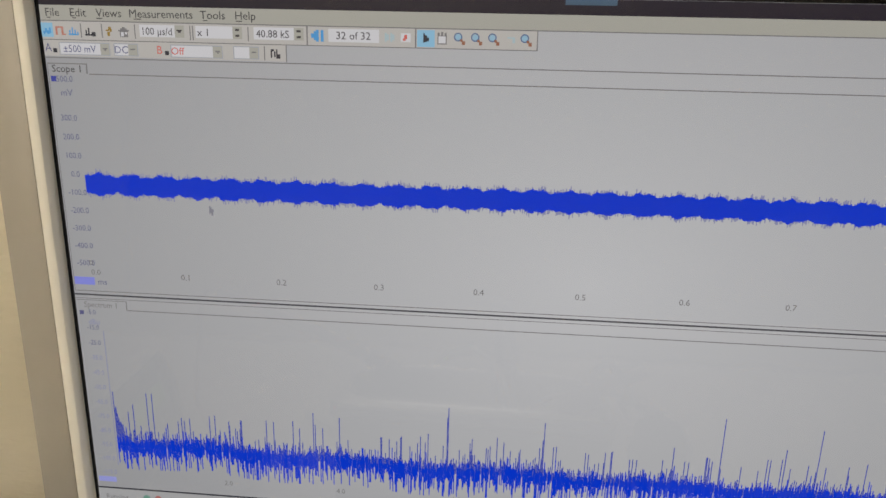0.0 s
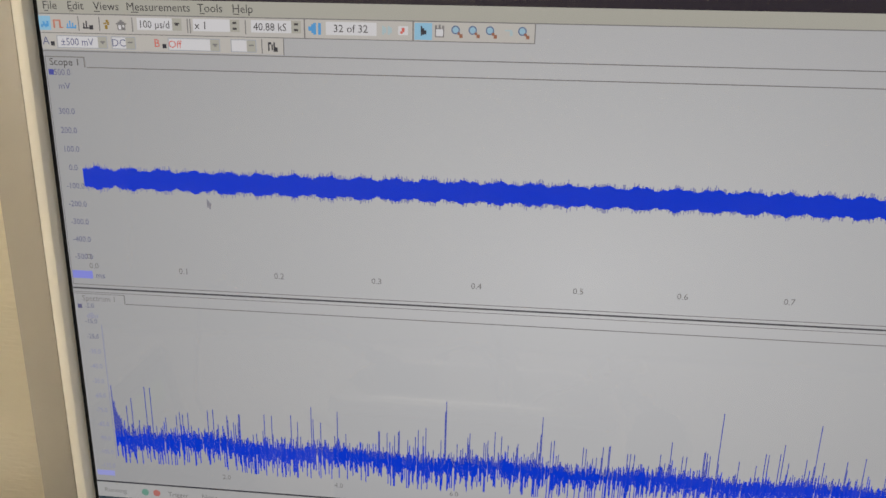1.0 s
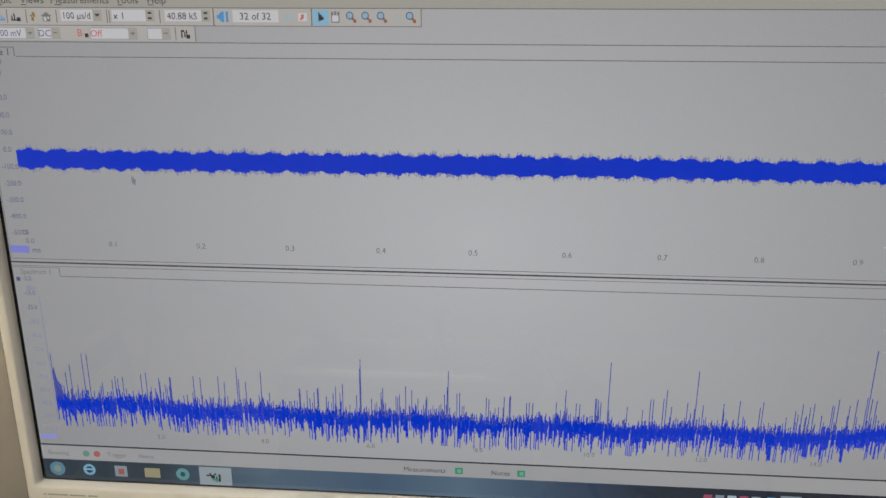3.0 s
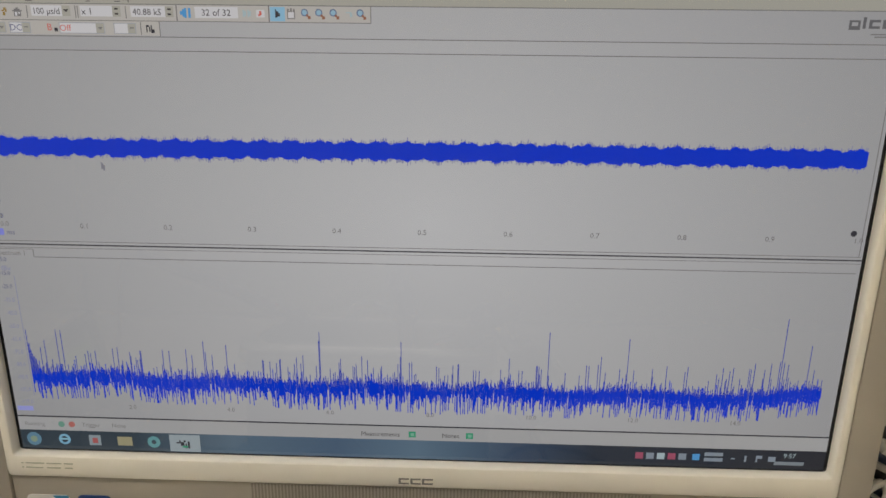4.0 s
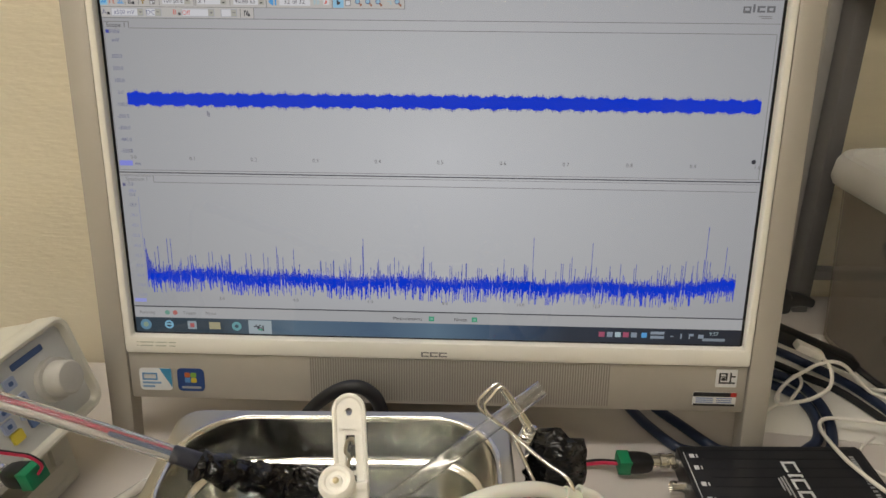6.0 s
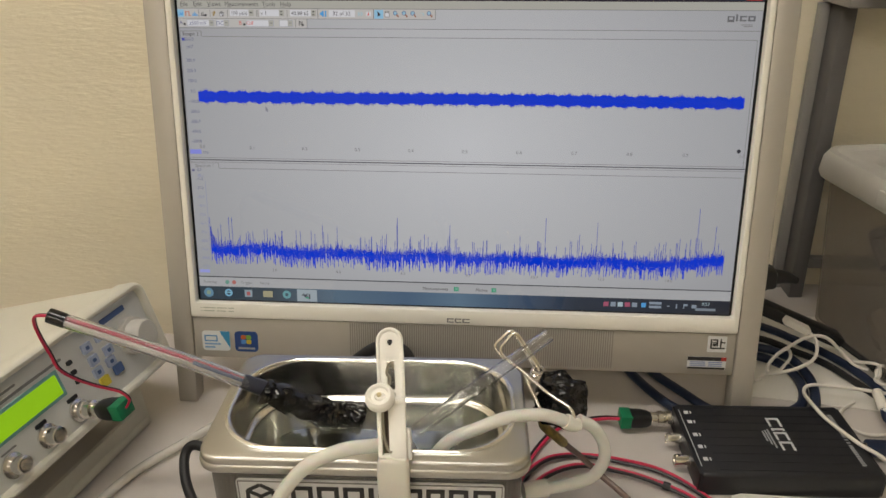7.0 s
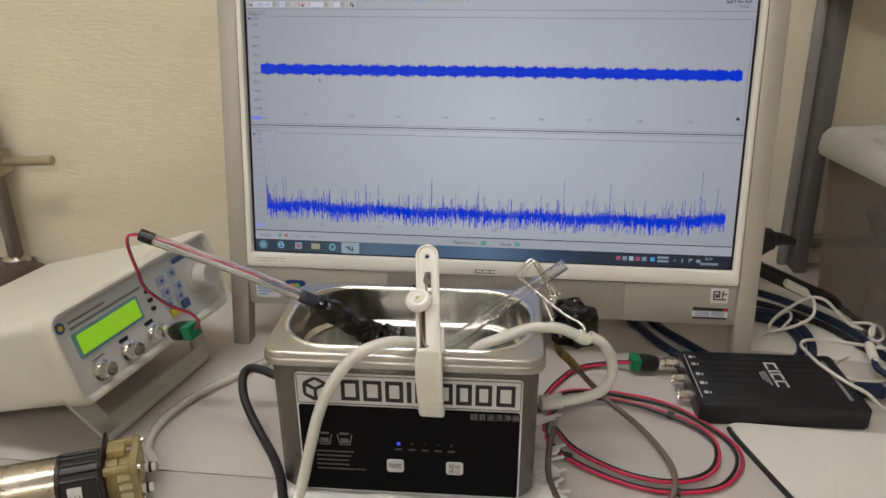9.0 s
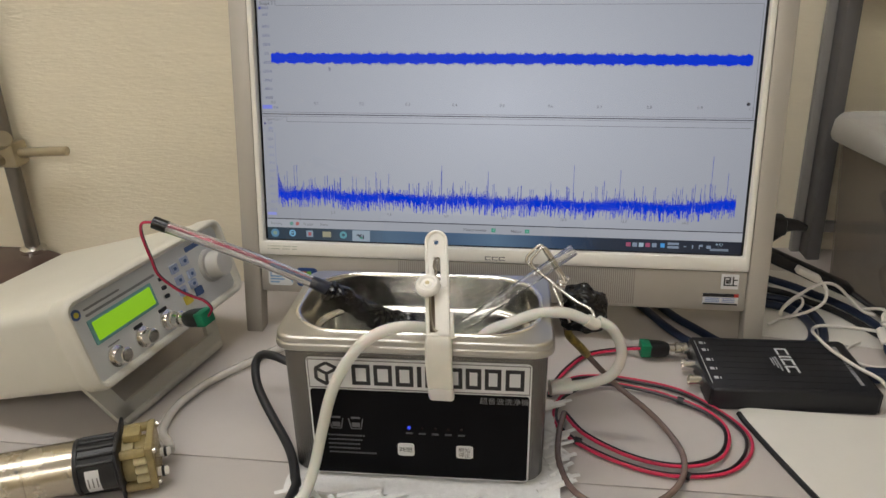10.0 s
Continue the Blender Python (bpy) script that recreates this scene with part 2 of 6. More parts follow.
def lathe(profile, n=24, m=None):
    """A turned body round z; profile: (radius, z) from the bottom to the top."""
    bm = bmesh.new()
    rings = []
    for r, z in profile:
        if r <= 1e-6:
            rings.append([bm.verts.new((0, 0, z))])
        else:
            rings.append([bm.verts.new((r * math.cos(2 * math.pi * i / n), r * math.sin(2 * math.pi * i / n), z)) for i in range(n)])
    for a, b in zip(rings, rings[1:]):
        for i in range(n):
            j = (i + 1) % n
            if len(a) == 1 and len(b) > 1:
                bm.faces.new((a[0], b[i], b[j]))
            elif len(b) == 1 and len(a) > 1:
                bm.faces.new((a[i], a[j], b[0]))
            elif len(a) > 1:
                bm.faces.new((a[i], a[j], b[j], b[i]))
    return moved(bm, m) if m is not None else bm


def rod(a, b, r, n=16, bevel=0.0):
    a, b = Vector(a), Vector(b)
    d = (b - a).length
    e = min(bevel, r * 0.6)
    prof = [(0, 0), (r - e, 0), (r, e), (r, d - e), (r - e, d), (0, d)] if e else [(0, 0), (r, 0), (r, d), (0, d)]
    return lathe(prof, n, Matrix.Translation(a) @ (b - a).to_track_quat("Z", "Y").to_matrix().to_4x4())


def smooth_line(points, step=6):
    p = [Vector(q) for q in points]
    p = [p[0] * 2 - p[1]] + p + [p[-1] * 2 - p[-2]]
    out = []
    for i in range(1, len(p) - 2):
        a, b, c, d = p[i - 1:i + 3]
        for k in range(step):
            t = k / step
            out.append(0.5 * ((2 * b) + (c - a) * t + (2 * a - 5 * b + 4 * c - d) * t * t + (3 * b - a - 3 * c + d) * t ** 3))
    return out + [p[-2]]


def tube(points, r, n=10, step=6, hollow=0.0, raw=False):
    """A round cable or hose along the points; r may be a list over the points' run; hollow: the bore's radius."""
    line = [Vector(q) for q in points] if raw else smooth_line(points, step)
    bm = bmesh.new()
    up = Vector((0, 0, 1))
    rows, inner = [], []
    side = None
    for i, q in enumerate(line):
        d = (line[min(i + 1, len(line) - 1)] - line[max(i - 1, 0)]).normalized()
        if side is None:
            side = d.cross(up if abs(d.z) < 0.9 else Vector((1, 0, 0))).normalized()
        side = (side - d * side.dot(d)).normalized()
        o = d.cross(side)
        rr = r if isinstance(r, float) else r[0] + (r[1] - r[0]) * i / (len(line) - 1)
        rows.append([bm.verts.new(q + (side * math.cos(2 * math.pi * k / n) + o * math.sin(2 * math.pi * k / n)) * rr) for k in range(n)])
        if hollow:
            inner.append([bm.verts.new(q + (side * math.cos(2 * math.pi * k / n) + o * math.sin(2 * math.pi * k / n)) * hollow) for k in range(n)])
    for a, b in zip(rows, rows[1:]):
        for k in range(n):
            bm.faces.new((a[k], a[(k + 1) % n], b[(k + 1) % n], b[k]))
    if hollow:
        for a, b in zip(inner, inner[1:]):
            for k in range(n):
                bm.faces.new((a[k], b[k], b[(k + 1) % n], a[(k + 1) % n]))
        for a, b in ((rows[0], inner[0]), (rows[-1], inner[-1])):
            for k in range(n):
                bm.faces.new((a[k], a[(k + 1) % n], b[(k + 1) % n], b[k]))
    else:
        bm.faces.new(rows[0])
        bm.faces.new(rows[-1])
    return bm


def rounded(w, d, r, n=6):
    """Outline of a rounded rectangle, centred."""
    pts = []
    for cx, cy, a0 in ((w / 2 - r, d / 2 - r, 0), (-w / 2 + r, d / 2 - r, 90), (-w / 2 + r, -d / 2 + r, 180), (w / 2 - r, -d / 2 + r, 270)):
        for k in range(n + 1):
            a = radians(a0 + 90 * k / n)
            pts.append((cx + r * math.cos(a), cy + r * math.sin(a)))
    return pts


def loft(sections, cap=(True, True)):
    """Sections: lists of points of one length, joined ring to ring."""
    bm = bmesh.new()
    rings = [[bm.verts.new(p) for p in s] for s in sections]
    n = len(rings[0])
    for a, b in zip(rings, rings[1:]):
        for k in range(n):
            bm.faces.new((a[k], a[(k + 1) % n], b[(k + 1) % n], b[k]))
    if cap[0]:
        bm.faces.new(rings[0])
    if cap[1]:
        bm.faces.new(rings[-1])
    return bm


def prism(outline, y0, y1):
    """An outline in x and z, pushed from y0 to y1."""
    return loft([[(x, y0, z) for x, z in outline], [(x, y1, z) for x, z in outline]])


def plate(x0, x1, z0, z1, y0, y1, r=0.002, n=4):
    o = rounded(x1 - x0, z1 - z0, min(r, (x1 - x0) * 0.49, (z1 - z0) * 0.49), n)
    return prism([((x0 + x1) / 2 + a, (z0 + z1) / 2 + b) for a, b in o], y0, y1)


def lettering(name, text, size, m, material, parent, align="LEFT", depth=0.0, label="", squeeze=1.0):
    cu = bpy.data.curves.new(name, "FONT")
    cu.body, cu.size, cu.align_x, cu.extrude = text, size, align, depth
    cu.resolution_u = 2
    tmp = bpy.data.objects.new(name, cu)
    scene.collection.objects.link(tmp)
    bpy.context.view_layer.update()
    me = bpy.data.meshes.new_from_object(tmp.evaluated_get(bpy.context.evaluated_depsgraph_get()))
    bpy.data.objects.remove(tmp)
    me.transform(m @ Matrix.Diagonal((squeeze, 1, 1, 1)))
    me.materials.clear()
    me.materials.append(material)
    ob = new(name, me)
    ob.parent = parent
    if label:
        ob["label"] = label
    return ob


UPRIGHT = Matrix.Rotation(radians(90), 4, "X")

# ---- the room ----
def slab(name, b, material, label, category):
    ob = link(name, box(*b), material)
    return tagged(ob, label, category, kind="structure")


slab("wall_north", (-1.6, 1.9, 0.262, 0.38, -0.72, 1.75), WALLPAPER, "cream wallpaper wall with fine horizontal ripples", "wall")
slab("wall_west", (-1.72, -1.6, -2.6, 0.38, -0.72, 1.75), WALLPAPER, "cream wallpaper wall with fine horizontal ripples", "wall")
slab("wall_east", (1.9, 2.02, -2.6, 0.38, -0.72, 1.75), WALLPAPER, "cream wallpaper wall with fine horizontal ripples", "wall")
slab("wall_south", (-1.72, 2.02, -2.72, -2.6, -0.72, 1.75), WALLPAPER, "cream wallpaper wall with fine horizontal ripples", "wall")
slab("wall_column", (-1.6, -0.12, 0.109, 0.262, -0.72, 1.75), WALLPAPER, "cream wallpapered wall column standing proud of the wall", "wall")
slab("floor", (-1.72, 2.02, -2.72, 0.38, -0.82, -0.72), FLOOR, "grey vinyl office floor", "floor")
slab("ceiling", (-1.72, 2.02, -2.72, 0.38, 1.75, 1.85), CEILING, "white mineral board office ceiling", "ceiling")

def ceiling_light():
    t = thing("ceiling_light", "long white fluorescent office ceiling light, switched on", "ceiling light", pose(0, 0, 1.75), "ceiling lights")
    part("housing", box(-0.66, 0.66, -0.15, 0.15, -0.05, 0.0, 0.008), LAMP_WHITE, t)
    part("diffuser", box(-0.62, 0.62, -0.12, 0.12, -0.068, -0.051, 0.006), TUBE_GLOW, t, "glowing white diffuser")
    return t


first_light = ceiling_light()
first_light.matrix_basis = pose(-0.52, -0.42, 1.75)
copy_thing(first_light, pose(-0.52, -2.30, 1.75))

# ---- the desk ----
desk = thing("desk", "light grey laminate office desk with steel legs", "desk")
corner = [(-1.3, -0.190), (1.5, -0.190), (1.5, 0.2605), (-0.1185, 0.2605), (-0.1185, 0.1080), (-1.3, 0.1080)]
part("tabletop", loft([[(x, y, z) for x, y in corner] for z in (-0.028, 0.0)]), LAMINATE, desk, "laminate top notched round the wall column", smooth=None)
part("front_leaf", box(-1.3, 1.5, -0.75, -0.1904, -0.028, -0.0003, 0.0012), LAMINATE, desk)
for lx in (-1.22, 1.42):
    for ly in (-0.68, 0.08):
        part("leg", box(lx - 0.025, lx + 0.025, ly - 0.025, ly + 0.025, -0.72, -0.028, 0.003), DESK_STEEL, desk)

# ---- the computer, in its own leaning frame ----
PC = thing("all_in_one_computer", "silver and white all-in-one desktop computer showing signal graphs", "computer", MON)
PX = 0.0002768
part("back_shell", box(-0.232, 0.232, 0.012, 0.042, 0.05, 0.372, 0.012, 3), SILVER, PC)


def picture_frame(x0, x1, z0, z1, b, y0, y1, bottom=None, bev=0.0015):
    """Four-sided frame, b wide (bottom: its lower bar's height)."""
    bottom = b if bottom is None else bottom
    bm = bmesh.new()
    o = [(x0, z0), (x1, z0), (x1, z1), (x0, z1)]
    i = [(x0 + b, z0 + bottom), (x1 - b, z0 + bottom), (x1 - b, z1 - b), (x0 + b, z1 - b)]
    v = [[bm.verts.new((x, y, z)) for x, z in ring] for ring, y in ((o, y0), (i, y0), (i, y1), (o, y1))]
    for a, c in ((0, 1), (1, 2), (2, 3), (3, 0)):
        for k in range(4):
            bm.faces.new((v[a][k], v[a][(k + 1) % 4], v[c][(k + 1) % 4], v[c][k]))
    if bev:
        bmesh.ops.bevel(bm, geom=bm.edges[:], offset=bev, segments=2, profile=0.5, affect="EDGES")
    return bm


bezel = part("bezel", picture_frame(-0.2290, 0.2290, 0.0858, 0.3585, 0.0052, -0.005, 0.006, bottom=0.0132), BEZEL, PC, "glossy white screen bezel")
for side in (-1, 1):
    a, b = sorted((side * 0.2470, side * 0.2292))
    bm = box(a, b, -0.004, 0.040, 0.0, 0.376, 0.002)
    bmesh.ops.bisect_plane(bm, geom=bm.verts[:] + bm.edges[:] + bm.faces[:], plane_co=(0, 0, 0.046), plane_no=(0, 0, 1))
    for v in bm.verts:
        if v.co.z < 0.0465:
            v.co.y = min(v.co.y, 0.012)
        if v.co.z < 0.02:
            v.co.z = 0.0062 + 0.1763 * v.co.y + (0.0015 if v.co.z > 0.001 else 0)
            if abs(v.co.x) < 0.238:
                v.co.x = side * max(abs(v.co.x), 0.2305)
    part("side_bar", bm, SILVER, PC, "silver side bar running down into a foot")
part("top_bar", box(-0.2290, 0.2290, -0.004, 0.040, 0.3588, 0.376, 0.002), SILVER, PC)
part("rear_leg", moved(box(-0.08, 0.08, 0.0, 0.012, 0.0, 0.2, 0.003), pose(0, 0.105, 0.026, 14, 0, 0)), SILVER, PC)
chin = part("lower_panel", box(-0.2290, 0.2290, -0.003, 0.04, 0.0480, 0.0855, 0.0022), SILVER, PC, "silver lower panel with ribbed speaker grille")
# slots are strips on the panel, the grooves' shade painted as darker silver
slot_mesh = None
for k in range(118):
    if slot_mesh is None:
        slot = part("grille_slot", box(0, 0.0009, -0.00335, -0.0030, 0.0515, 0.0845), SILVER_SHADED, chin, smooth=None)
        slot_mesh = slot.data
    else:
        slot = new("grille_slot", slot_mesh)
        slot.parent = chin
    slot.location.x = -0.092 + k * 0.222 / 118

# stickers and marks
part("sticker", plate(-0.2212, -0.1965, 0.0552, 0.0732, -0.0036, -0.0031, 0.003), LABEL_WHITE, chin, "white and blue processor sticker")
bm = prism([(-0.2055, 0.0731), (-0.1968, 0.0731), (-0.1968, 0.0580)], -0.0040, -0.0037)
part("sticker_corner", bm, mat("sticker_blue", (0.05, 0.28, 0.50), 0.3), chin, "blue corner of the processor sticker")
part("sticker_mark", picture_frame(-0.2190, -0.2075, 0.0636, 0.0694, 0.0011, -0.0040, -0.0037, bev=0), mat("sticker_ink", (0.12, 0.30, 0.55), 0.4), chin)
bm = bmesh.new()
for k, w in enumerate((0.014, 0.009)):
    box(-0.2190, -0.2190 + w, -0.0040, -0.0037, 0.0606 - k * 0.003, 0.0622 - k * 0.003, bm=bm)
part("sticker_print", bm, mat("sticker_ink_pale", (0.25, 0.40, 0.60), 0.4), chin, smooth=None)
part("sticker", plate(-0.1925, -0.1722, 0.0550, 0.0735, -0.0036, -0.0031, 0.0035), mat("sticker_navy", (0.02, 0.06, 0.22), 0.3), chin, "dark blue sticker with four coloured tiles")
for dx, dz, c in ((0, 1, (0.55, 0.13, 0.04)), (1, 1, (0.20, 0.42, 0.06)), (0, 0, (0.08, 0.25, 0.60)), (1, 0, (0.62, 0.47, 0.05))):
    x, z = -0.1868 + dx * 0.0046, 0.0622 + dz * 0.0042
    part("tile", plate(x, x + 0.0042, z, z + 0.0038, -0.0040, -0.0037, 0.0008), mat("sticker_tile", c, 0.35, vary=0.02), chin)
bm = box(-0.1895, -0.1750, -0.0040, -0.0037, 0.0573, 0.0590)
part("sticker_print", bm, LABEL_GREY, chin, smooth=None)
part("sticker", plate(0.2058, 0.2212, 0.0692, 0.0832, -0.0036, -0.0031, 0.0008), LABEL_WHITE, chin, "small white sticker with a black mark")
bm = bmesh.new()
for b in ((0.2080, 0.2092, 0.0722, 0.0806), (0.2095, 0.2140, 0.0796, 0.0806), (0.2095, 0.2128, 0.0772, 0.0780), (0.2128, 0.2140, 0.0745, 0.0806),
          (0.2098, 0.2125, 0.0745, 0.0768), (0.2092, 0.2198, 0.0722, 0.0733), (0.2158, 0.2169, 0.0733, 0.0810), (0.2169, 0.2198, 0.0773, 0.0784)):
    box(b[0], b[1], -0.0040, -0.0037, b[2], b[3], bm=bm)
part("sticker_mark", bm, INK, chin, smooth=None)
part("sticker", plate(0.1908, 0.2222, 0.0540, 0.0648, -0.0036, -0.0031, 0.0006), LABEL_WHITE, chin, "white information sticker with black header")
part("sticker_print", box(0.1908, 0.2180, -0.0040, -0.0037, 0.0615, 0.0648), INK, chin, smooth=None)
part("sticker_print", box(0.2180, 0.2222, -0.0040, -0.0037, 0.0615, 0.0648), mat("sticker_red", (0.5, 0.04, 0.03), 0.4), chin, smooth=None)
part("sticker_print", box(0.1912, 0.2215, -0.0040, -0.0037, 0.0541, 0.0556), INK, chin, smooth=None)
bm = bmesh.new()
for k in range(3):
    box(0.1930, 0.2055, -0.0040, -0.0037, 0.0566 + k * 0.0016, 0.0573 + k * 0.0016, bm=bm)
    box(0.2080, 0.2190, -0.0040, -0.0037, 0.0566 + k * 0.0016, 0.0573 + k * 0.0016, bm=bm)
part("sticker_print", bm, mat("sticker_print_blue", (0.20, 0.28, 0.5), 0.4), chin, smooth=None)
# maker's mark as three plain strokes of its size
bm = bmesh.new()
for x, w in ((-0.0093, 0.0057), (-0.0028, 0.0056), (0.0036, 0.0060)):
    box(x, x + w, -0.0053, -0.0049, 0.0884, 0.0892, bm=bm)
    box(x, x + w, -0.0053, -0.0049, 0.0912, 0.0920, bm=bm)
    box(x, x + 0.0012, -0.0053, -0.0049, 0.0892, 0.0912, bm=bm)
part("maker_mark", bm, GREY_INK, bezel, "grey maker's mark", smooth=None)
bm = bmesh.new()
for k in range(2):
    for x, w in ((-0.2196, 0.0012), (-0.2172, 0.0105), (-0.2055, 0.0085), (-0.1955, 0.0050)):
        box(x, x + w * (1 if k else 0.9), -0.0053, -0.0049, 0.0918 + k * 0.0028, 0.0924 + k * 0.0028, bm=bm)
part("bezel_print", bm, mat("print_green_grey", (0.45, 0.47, 0.40), 0.5), bezel, smooth=None)

# ---- the display ----
part("display_border", box(-0.2245, 0.2245, 0.0022, 0.004, 0.0975, 0.3540), S_OFF, PC)
screen = part("screen", box(-0.2214, 0.2214, 0.0012, 0.0026, 0.1005, 0.3497), S_GREY, PC, "lit display with two signal graphs")


def sx(u):
    return -0.2214 + u * PX


def sz(v):
    return 0.1005 + (900 - v) * PX


def rects(name, items, material, layer, label=""):
    """Flat lit areas of the display: (u0, v0, u1, v1) in its own dots; layer 1 upwards lies nearer."""
    if len(items) > 1 and name not in ("screen_mark", "pointer"):
        return [rects(name, [it], material, layer, label) for it in items]
    bm = bmesh.new()
    y = 0.0012 - 0.00012 * layer
    for u0, v0, u1, v1 in items:
        bm.faces.new([bm.verts.new((sx(u), y, sz(v))) for u, v in ((u0, v1), (u1, v1), (u1, v0), (u0, v0))])
    ob = link(name, bm, material, screen, label)
    for p in ob.data.polygons:
        if p.normal.y > 0:
            p.flip()
    return ob


def write(text, u, v, size, material, layer=5, align="CENTER", squeeze=1.0):
    return lettering("lettering", text, size * PX * 1.25, Matrix.Translation((sx(u), 0.0012 - 0.00012 * layer, sz(v + size * 0.42))) @ UPRIGHT,
                     material, screen, align, squeeze=squeeze)


def ring(u, v, r, w, material, layer):
    bm = bmesh.new()
    n = 20
    y = 0.0012 - 0.00012 * layer
    a = [bm.verts.new((sx(u + r * math.cos(2 * math.pi * k / n)), y, sz(v + r * math.sin(2 * math.pi * k / n)))) for k in range(n)]
    b = [bm.verts.new((sx(u + (r - w) * math.cos(2 * math.pi * k / n)), y, sz(v + (r - w) * math.sin(2 * math.pi * k / n)))) for k in range(n)]
    for k in range(n):
        bm.faces.new((a[k], a[(k + 1) % n], b[(k + 1) % n], b[k]))
    return link("icon", bm, material, screen)


rects("title_bar", [(0, 0, 1600, 21)], S_TITLE, 1, "dark glassy window title bar")
rects("title_button", [(1500, 2, 1526, 17), (1527, 2, 1552, 17)], S_TASK_DARK, 2)
rects("title_button", [(1553, 2, 1594, 17)], lit("lit_close", (0.30, 0.03, 0.03)), 2, "red close button")
rects("title_mark", [(1508, 12, 1518, 14), (1535, 6, 1544, 13), (1570, 6, 1577, 13)], S_FIELD, 3)
rects("title_glow", [(150, 0, 260, 9), (300, 0, 360, 7), (760, 0, 830, 8)], lit("lit_title_glow", (0.06, 0.10, 0.15)), 2)
rects("menu_bar", [(0, 21, 1600, 42)], S_BAR, 1, "pale grey menu bar")
rects("tool_bar", [(0, 42, 724, 69), (0, 69, 366, 93)], lit("lit_toolbar", (0.415, 0.40, 0.385)), 1, "pale grey tool bars")
rects("rule", [(0, 42, 1600, 43.5), (0, 94.5, 1600, 96), (66, 117.5, 1592, 119), (2, 103, 62, 104.5), (62, 103, 64, 118), (724, 43, 725.5, 70),
               (366, 70, 367.5, 94), (0, 69, 724, 70.2), (397, 43, 399, 69), (553, 43, 555, 69), (2, 104, 3.2, 460), (1592, 118, 1593.5, 460)], S_LINE, 2, "thin window rules")
rects("plot_area", [(4, 120, 1591, 457)], S_PLOT, 1)
rects("rule", [(0, 460, 1596, 461.2), (0, 473, 1600, 474)], S_LINE, 3)
rects("rule", [(0, 465.6, 1600, 468.4)], lit("lit_splitter", (0.07, 0.07, 0.08)), 3)
rects("rule", [(88, 491, 1592, 492.4), (86, 476, 87.5, 492), (2, 476, 86, 477)], S_LINE, 3)
rects("plot_area", [(4, 493, 1591, 822)], S_PLOT, 1)
rects("rule", [(0, 825, 1600, 828)], S_DARK, 3)
rects("status_bar", [(0, 828, 1600, 858)], lit("lit_status", (0.33, 0.335, 0.345)), 1)
TASK = lit("lit_taskbar", (0.03, 0.05, 0.08))
nt_ = TASK.node_tree
co_, sp_, mr_, rp_ = (nt_.nodes.new(k) for k in ("ShaderNodeTexCoord", "ShaderNodeSeparateXYZ", "ShaderNodeMapRange", "ShaderNodeValToRGB"))
mr_.inputs["From Min"].default_value, mr_.inputs["From Max"].default_value = -0.2214, 0.2214
nt_.links.new(co_.outputs["Object"], sp_.inputs["Vector"])
nt_.links.new(sp_.outputs["X"], mr_.inputs["Value"])
nt_.links.new(mr_.outputs["Result"], rp_.inputs["Fac"])
nt_.links.new(rp_.outputs["Color"], nt_.nodes["Principled BSDF"].inputs["Emission Color"])
el = rp_.color_ramp.elements
el[0].position, el[0].color = 0.0, (0.03, 0.045, 0.06, 1)
el[1].position, el[1].color = 1.0, (0.016, 0.018, 0.026, 1)
for pos_, c_ in ((0.14, (0.035, 0.05, 0.065, 1)), (0.27, (0.085, 0.13, 0.18, 1)), (0.40, (0.065, 0.105, 0.165, 1)), (0.50, (0.095, 0.15, 0.21, 1)), (0.62, (0.04, 0.065, 0.11, 1)), (0.72, (0.022, 0.03, 0.045, 1))):
    e_ = el.new(pos_)
    e_.color = c_
rects("taskbar", [(0, 858, 1600, 900)], TASK, 1, "dark blue translucent taskbar")

for text, u in (("File", 20), ("Edit", 59), ("Views", 106), ("Measurements", 184), ("Tools", 261), ("Help", 309)):
    write(text, u, 31, 13, S_TEXT)
rects("underline", [(11, 38, 17, 39.2), (50, 38, 56, 39.2), (87, 38, 96, 39.2), (143, 38, 154, 39.2), (246, 38, 253, 39.2), (295, 38, 304, 39.2)], S_TEXT, 5)

# tool bar one
rects("field", [(150, 46, 214, 63), (234, 46, 302, 63), (320, 46, 392, 63), (429, 46, 502, 64)], S_FIELD, 3, "white entry fields")
rects("field_button", [(203, 46, 217, 63), (289, 46, 303, 63), (379, 46, 393, 63)], S_BAR, 4)
rects("button_mark", [(206, 52, 214, 54), (208, 54, 212, 56), (293, 49, 299, 52), (293, 57, 299, 60), (383, 49, 389, 52), (383, 57, 389, 60)], S_TEXT, 5)
rects("rule", [(60, 46, 61.5, 66), (92, 46, 93.5, 66), (142, 46, 143.5, 66), (225, 46, 226.5, 66), (229, 46, 230.5, 66), (311, 46, 312.5, 66)], S_LINE, 3)
write("100 µs/d", 176, 55, 12, S_TEXT, squeeze=0.9)
write("x 1", 246, 55, 12, S_TEXT)
write("40.88 kS", 348, 55, 12, S_TEXT, squeeze=0.95)
write("32 of 32", 465, 55, 12, S_TEXT)
rects("icon", [(0, 46, 18, 66), (556, 45, 581, 68)], lit("lit_icon_selected", (0.22, 0.42, 0.58)), 3, "selected blue tool icons")
rects("icon", [(3, 58, 6, 62), (6, 54, 9, 60), (9, 57, 12, 62), (12, 53, 15, 61)], S_ICON_BLUE, 4)
rects("icon", [(22, 51, 25, 63), (25, 51, 31, 53), (31, 51, 34, 63), (34, 61, 37, 63)], lit("lit_icon_brown", (0.42, 0.17, 0.13)), 4)
rects("icon", [(42, 61, 57, 63), (43, 56, 45, 61), (47, 52, 49, 61), (51, 55, 53, 61), (55, 58, 57, 61)], S_ICON_BLUE, 4)
